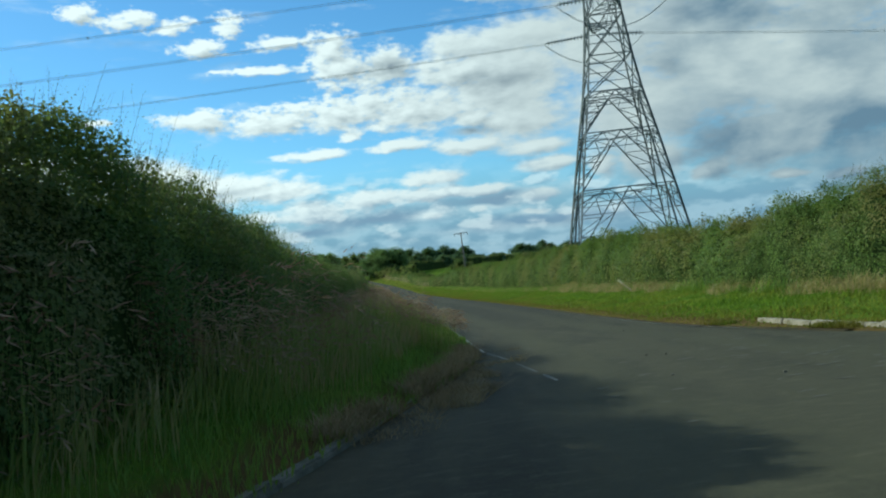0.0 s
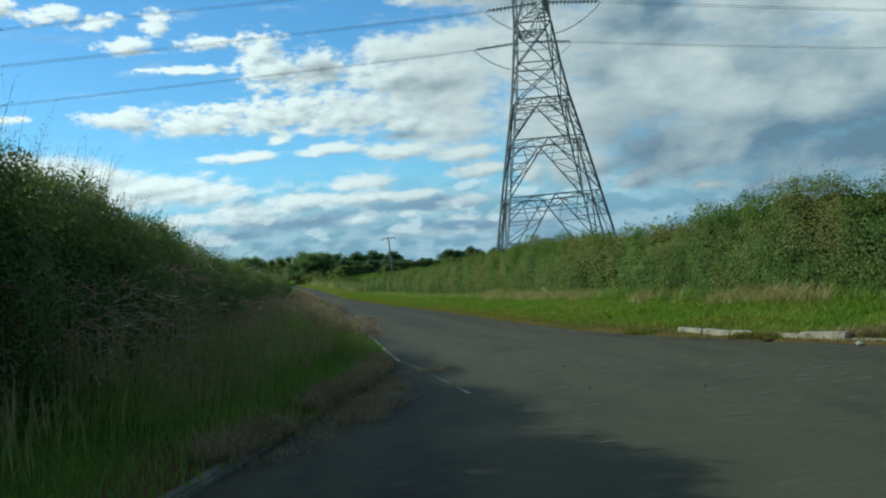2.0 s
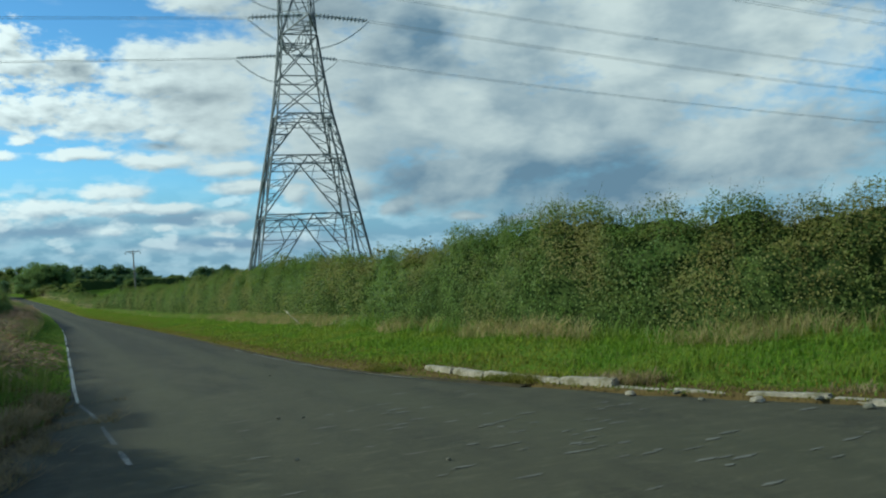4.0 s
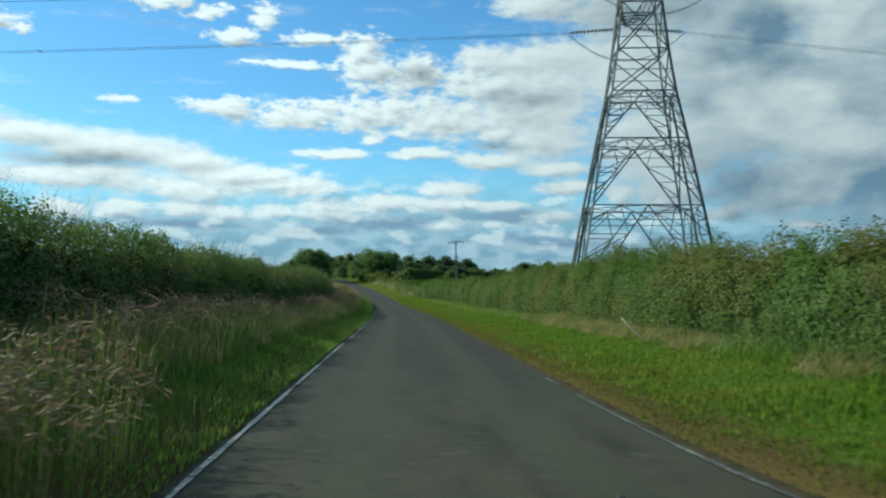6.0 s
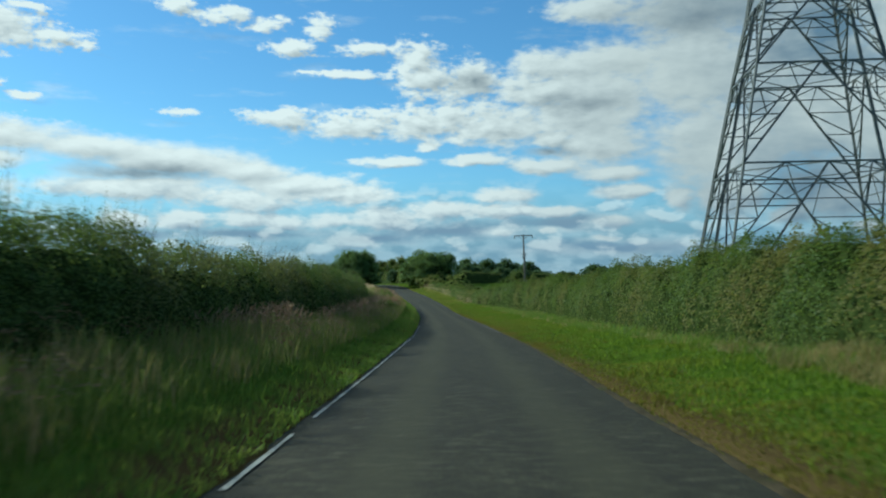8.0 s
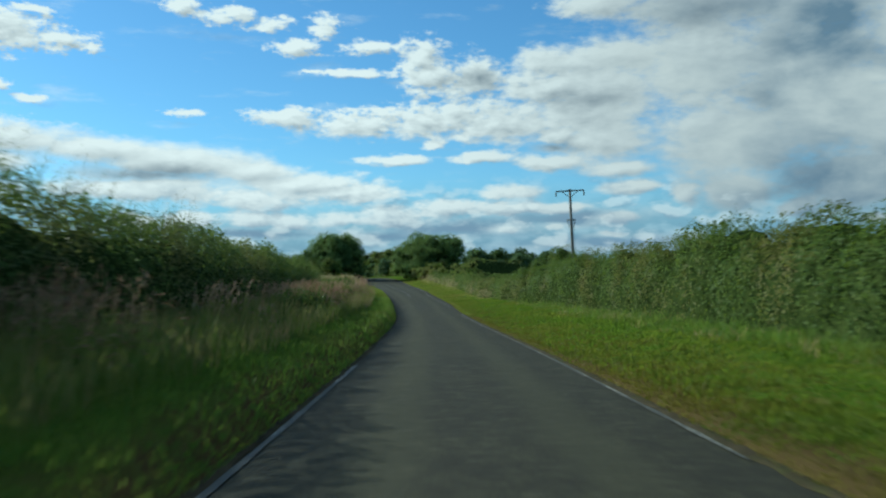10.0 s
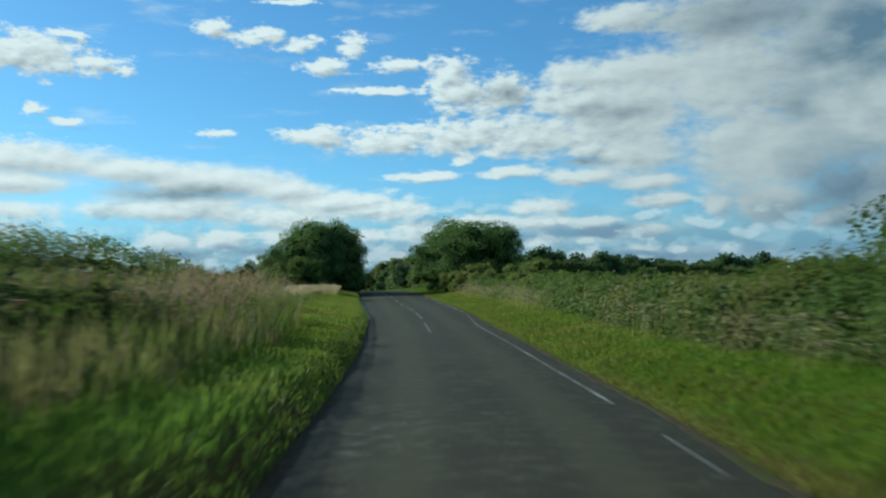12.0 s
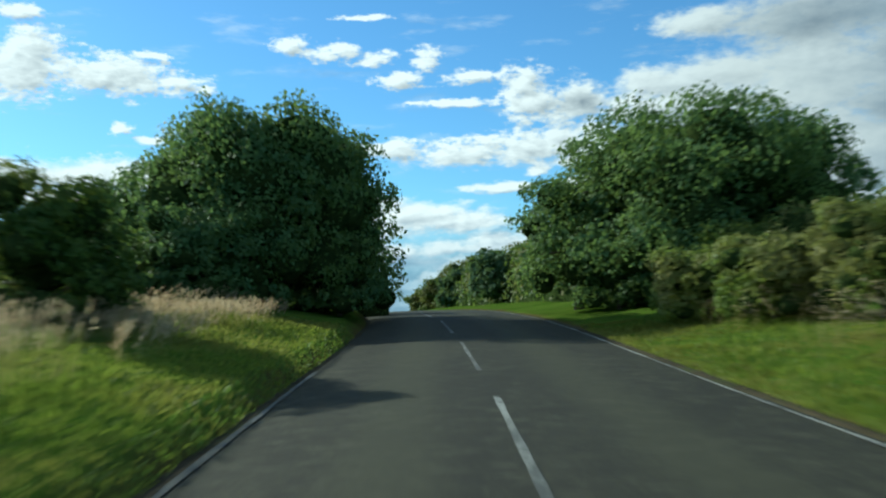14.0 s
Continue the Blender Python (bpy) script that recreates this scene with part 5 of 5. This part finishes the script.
turf("dry_grass", 13000, 40, 172, 3.2, 4.9, 1, (0.12, 0.45), (0.011, 0.020), M_STRAW, "straw-coloured dead grass under the hedge", lean=1.2, level=0.18)
turf("rough_grass", 20000, -6, 170, 3.3, 5.0, 1, (0.20, 0.50), (0.012, 0.024), M_GRASS_DARK, "rough green grass under the hedge", lean=0.7)
turf("bank_grass", 62000, -24, 118, -0.10, 2.3, -1, (0.10, 0.30), (0.012, 0.026), M_GRASS_DARK, "rough green grass on the bank")
turf("bank_grass", 50000, 116, 184, -0.12, 2.9, -1, (0.05, 0.14), (0.018, 0.036), M_GRASS_DRY, "bright yellowish green grass of the open verge")
turf("bank_weeds", 36000, -24, 124, 1.2, 4.4, -1, (0.35, 0.90), (0.016, 0.030), M_BANK, "tall faded weeds and grass on the bank", lean=0.4)
turf("bank_weeds", 6500, 100, 136, 2.6, 6.5, -1, (0.7, 1.5), (0.018, 0.034), M_STRAW_GREEN, "tall pale weeds gone to seed before the hedge", lean=0.35)
turf("bank_weeds", 30000, 110, 184, 2.6, 8.5, -1, (0.20, 0.52), (0.020, 0.034), M_WEED, "tall faded grass at the field edge", lean=0.5)


def seeding_grass(name, n, y0, y1, u0, u1, side, h, label, head=1.0, stalks=None, heads=None, droop=1.0):
    """Tall stalks with feathery heads, drooping (1) or upright (0)."""
    B, u = scatter(n, y0, y1, u0, u1, side)
    m = keep_patchy(B, 0.45, -0.10, 6)
    B = B[m]
    k = len(B)
    H = RNG.uniform(*h, k) * (0.95 + 0.30 * vnoise(B[:, 0] * 0.5, B[:, 1] * 0.5, 8))
    a = RNG.normal(-0.45, 0.5, k)
    d = np.stack([np.cos(a), np.sin(a), np.zeros(k)], -1)
    up = np.array([0, 0, 1.0])
    bend = RNG.uniform(0.08, 0.35, k)[:, None]
    knee = B + up * (H * 0.86)[:, None] + d * H[:, None] * bend * 0.6
    side_v = np.stack([-np.sin(a), np.cos(a), np.zeros(k)], -1) * 0.0035
    stalk = np.stack([B - side_v, B + side_v, knee + side_v * 0.6, knee - side_v * 0.6], 1)
    ob = add(name, quads(name, stalk), stalks or M_BANK, None, label, "grass", "", "stuff")
    V = []
    for j in range(4):
        f = j / 3
        C = knee + d * (0.02 + (0.05 + 0.11 * droop) * f) * head + up * ((0.07 * f - 0.10 * f * f) * (1 + bend) * droop + 0.16 * f * (1 - droop)) * head + RNG.normal(size=(k, 3)) * 0.006
        D = unit(d * (0.35 + 0.65 * droop) + up * ((0.5 - f) * droop + 1 - droop) + RNG.normal(size=(k, 3)) * 0.25)
        V.append(leaves(C, D, RNG.uniform(0.07, 0.13, k) * head, RNG.uniform(0.012, 0.022, k), 0.1))
    add("seed_head_layer", quads("seed_head_layer", np.concatenate(V)), heads or M_SEED, ob, "pale feathery seed heads")
    return ob


seeding_grass("tall_grass", 2800, -22, 8, 0.9, 3.0, -1, (0.6, 1.25), "tall seeding grass drooping over the shaded bank")
seeding_grass("tall_grass", 1100, -5, 3.2, 0.35, 1.8, -1, (0.65, 1.05), "straw-coloured seeding grass at the end of the bank")
seeding_grass("tall_grass", 460, -14, -3, 1.4, 2.9, -1, (1.15, 1.9), "tall arching grass with drooping seed heads before the hedge", head=1.5, stalks=M_BANK, heads=M_DOCK)
seeding_grass("tall_grass", 7800, 8, 128, 1.5, 4.2, -1, (0.5, 1.05), "tall dry seeding grass along the bank")
seeding_grass("tall_grass", 6500, 114, 188, 3.0, 6.6, -1, (0.34, 0.66), "tall pale seeding grass at the field edge", droop=0.3, stalks=M_STRAW, heads=M_SEED_PALE)
seeding_grass("tall_grass", 2400, 157, 171, 1.7, 3.8, -1, (0.30, 0.62), "tall pale seeding grass leaning over the verge", head=1.2, droop=0.2, stalks=M_STRAW, heads=M_SEED_PALE)
seeding_grass("tall_grass", 1900, 171, 184, 1.7, 3.8, -1, (0.16, 0.34), "knee-high pale seeding grass over the verge", head=1.2, droop=0.2, stalks=M_STRAW, heads=M_SEED_PALE)
seeding_grass("tall_grass", 3200, 38, 88, 1.9, 4.0, -1, (0.6, 1.1), "reddish brown docks and seeding weeds on the bank", head=1.1, droop=0.15, stalks=M_BANK, heads=M_DOCK)
seeding_grass("tall_grass", 2600, 86, 128, 1.9, 4.0, -1, (0.75, 1.2), "tall brown docks and seeding weeds before the hedge", head=1.1, droop=0.15, stalks=M_BANK, heads=M_DOCK)
seeding_grass("tall_grass", 2300, 116, 184, 2.0, 3.4, 1, (0.4, 0.95), "pale seeding grass at the foot of the scrub", stalks=M_STRAW, heads=M_SEED_PALE)
turf("edge_grass", 15000, 1, 184, -0.20, 0.30, -1, (0.10, 0.24), (0.014, 0.028), M_GRASS_DARK, "rough grass hanging over the asphalt edge", lean=0.9)
turf("edge_grass", 9000, 100, 184, -0.12, 0.30, 1, (0.08, 0.18), (0.014, 0.028), M_GRASS_DRY, "rough grass hanging over the asphalt edge", lean=0.9)

# ---------------------------------------------------------------- small things
add("fallen_branch", tube("fallen_branch", [(5.95, 17.45, float(ground(5.95, 17.45)) - 0.03), (5.78, 17.6, float(ground(5.8, 17.6)) + 0.22), (5.58, 17.75, float(ground(5.6, 17.8)) + 0.46), (5.45, 17.9, float(ground(5.5, 17.9)) + 0.66)], [0.022, 0.019, 0.014, 0.006], 7), M_STICK, None, "bleached bare branch leaning in the hedge foot", "branch")
for k, (x0, y0, a) in enumerate(((6.3, 14.4, 20), (6.5, 13.9, 60), (6.3, 13.3, -20), (6.3, 9.6, 35), (6.5, 4.0, 70))):
    c, s_ = math.cos(radians(a)), math.sin(radians(a))
    add("cut_branch", tube("cut_branch", [(x0 + c * q, y0 + s_ * q, float(ground(x0 + c * q, y0 + s_ * q)) + hgt) for q, hgt in ((-0.3, 0.0), (-0.05, 0.14), (0.2, 0.20), (0.42, 0.12))], [0.012, 0.010, 0.008, 0.004], 6), M_STICK, None, "dead pale branch lying in the dry grass", "branch", "cut branches")

turf("dead_weeds", 17000, -8.5, 0.8, -0.85, 0.4, -1, (0.20, 0.55), (0.007, 0.015), M_DEAD, "brown dead weeds spilling over the kerb", lean=1.3, level=-0.1)
turf("dead_weeds", 7000, -4.8, 1.4, -0.15, 0.30, 1, (0.08, 0.24), (0.008, 0.018), M_EDGE, "yellowing grass tufts over the broken kerb", lean=1.3, level=0.02)
turf("dead_weeds", 6000, -11.0, -4.2, -0.30, 0.7, 1, (0.08, 0.26), (0.008, 0.018), M_STRAW, "bleached dead grass spilling over the sunken kerb", lean=1.4, level=0.0)
turf("dead_weeds", 7000, -10.5, -3.6, -0.15, 0.8, 1, (0.10, 0.30), (0.007, 0.016), M_DEAD, "brown dead weeds over the sunken kerb", lean=1.3, level=-0.1)


def scrape(name, x0, y0, w, l, n, label):
    """Pale scuffs in the asphalt: many thin flakes lying on it."""
    x = x0 + RNG.normal(size=n) * w
    y = y0 + RNG.normal(size=n) * l
    hx, hy = RNG.uniform(0.04, 0.16, n), RNG.uniform(0.012, 0.035, n)
    V = np.stack([np.stack([x + sx * hx, y + sy * hy + sx * hx * 0.15, np.zeros(n)], -1) for sx, sy in ((-1, -0.3), (0.2, -1), (1, 0.2), (-0.3, 1))], 1)
    V[..., 2] = road_z(V[..., 0], V[..., 1]) + 0.004 + RNG.uniform(0, 0.003, n)[:, None]
    return add(name, quads(name, V), M_SCUFF, None, label, "scuff", "", "stuff")


scrape("road_scuff", -3.6, 113.5, 0.4, 1.2, 70, "pale scuffed patch in the asphalt")
scrape("road_scuff", -8.0, 155.5, 0.35, 0.7, 50, "pale scuffed patch in the asphalt")
scrape("road_scuff", 2.2, -6.5, 1.6, 2.4, 110, "pale worn streaks in the asphalt of the junction")
scrape("road_scuff", 4.2, -12.0, 2.0, 2.2, 80, "pale worn streaks in the asphalt of the junction")
scrape("road_scuff", -2.0, 94.0, 0.35, 1.5, 40, "pale scuffed patch in the asphalt")


def pebble(name, x, y, r, mat, label, category, group, flat=0.6):
    """A small broken lump lying on the ground."""
    bm = bmesh.new()
    bmesh.ops.create_icosphere(bm, subdivisions=2, radius=1.0)
    for v in bm.verts:
        v.co *= 1 + 0.35 * noise.noise(v.co * 1.4 + Vector((x, y, 0)))
    bmesh.ops.scale(bm, vec=(r, r * 0.75, r * flat), verts=bm.verts)
    z = float(road_z(x, y)) if left(y) < x < right(y) else float(ground(x, y))
    ob = add(name, from_bm(name, bm), mat, None, label, category, group)
    ob.matrix_world = pose(x, y, z + r * flat * 0.55, 0, 0, random.uniform(0, 180))
    return ob


M_SCRAP = surface("crumpled_paper", (0.55, 0.55, 0.52), (0.75, 0.75, 0.72), 20.0, 0.8, 60.0, 0.4)
for x, y, r in ((0.35, -3.6, 0.035), (0.6, -3.75, 0.025), (1.5, 2.2, 0.03), (0.9, -7.2, 0.03), (-0.1, -6.3, 0.025)):
    pebble("stone", x, y, r * 0.8, M_KERB_DARK, "small grey stone lying on the asphalt", "stone", "loose stones")
for dy, u, r in ((-4.9, -0.12, 0.07), (-5.4, 0.02, 0.05), (-5.9, -0.22, 0.045), (-6.4, -0.10, 0.08), (-6.9, 0.05, 0.055), (-7.5, -0.25, 0.06), (-8.0, -0.10, 0.09), (-8.6, -0.2, 0.05)):
    pebble("kerb_fragment", float(right(dy)) + u, dy, r, M_KERB if r > 0.065 else M_KERB_DARK, "broken lump of concrete by the kerb", "rubble", "kerb rubble", 0.45)
for dy, u, r in ((127.4, 0.12, 0.06), (126.6, 0.28, 0.05), (126.0, 0.45, 0.06), (129.0, 0.9, 0.04)):
    pebble("litter_scrap", float(right(dy)) + u, dy, r * 0.5, M_SCRAP, "crumpled white litter in the short grass", "litter", "scraps of litter", 0.5)
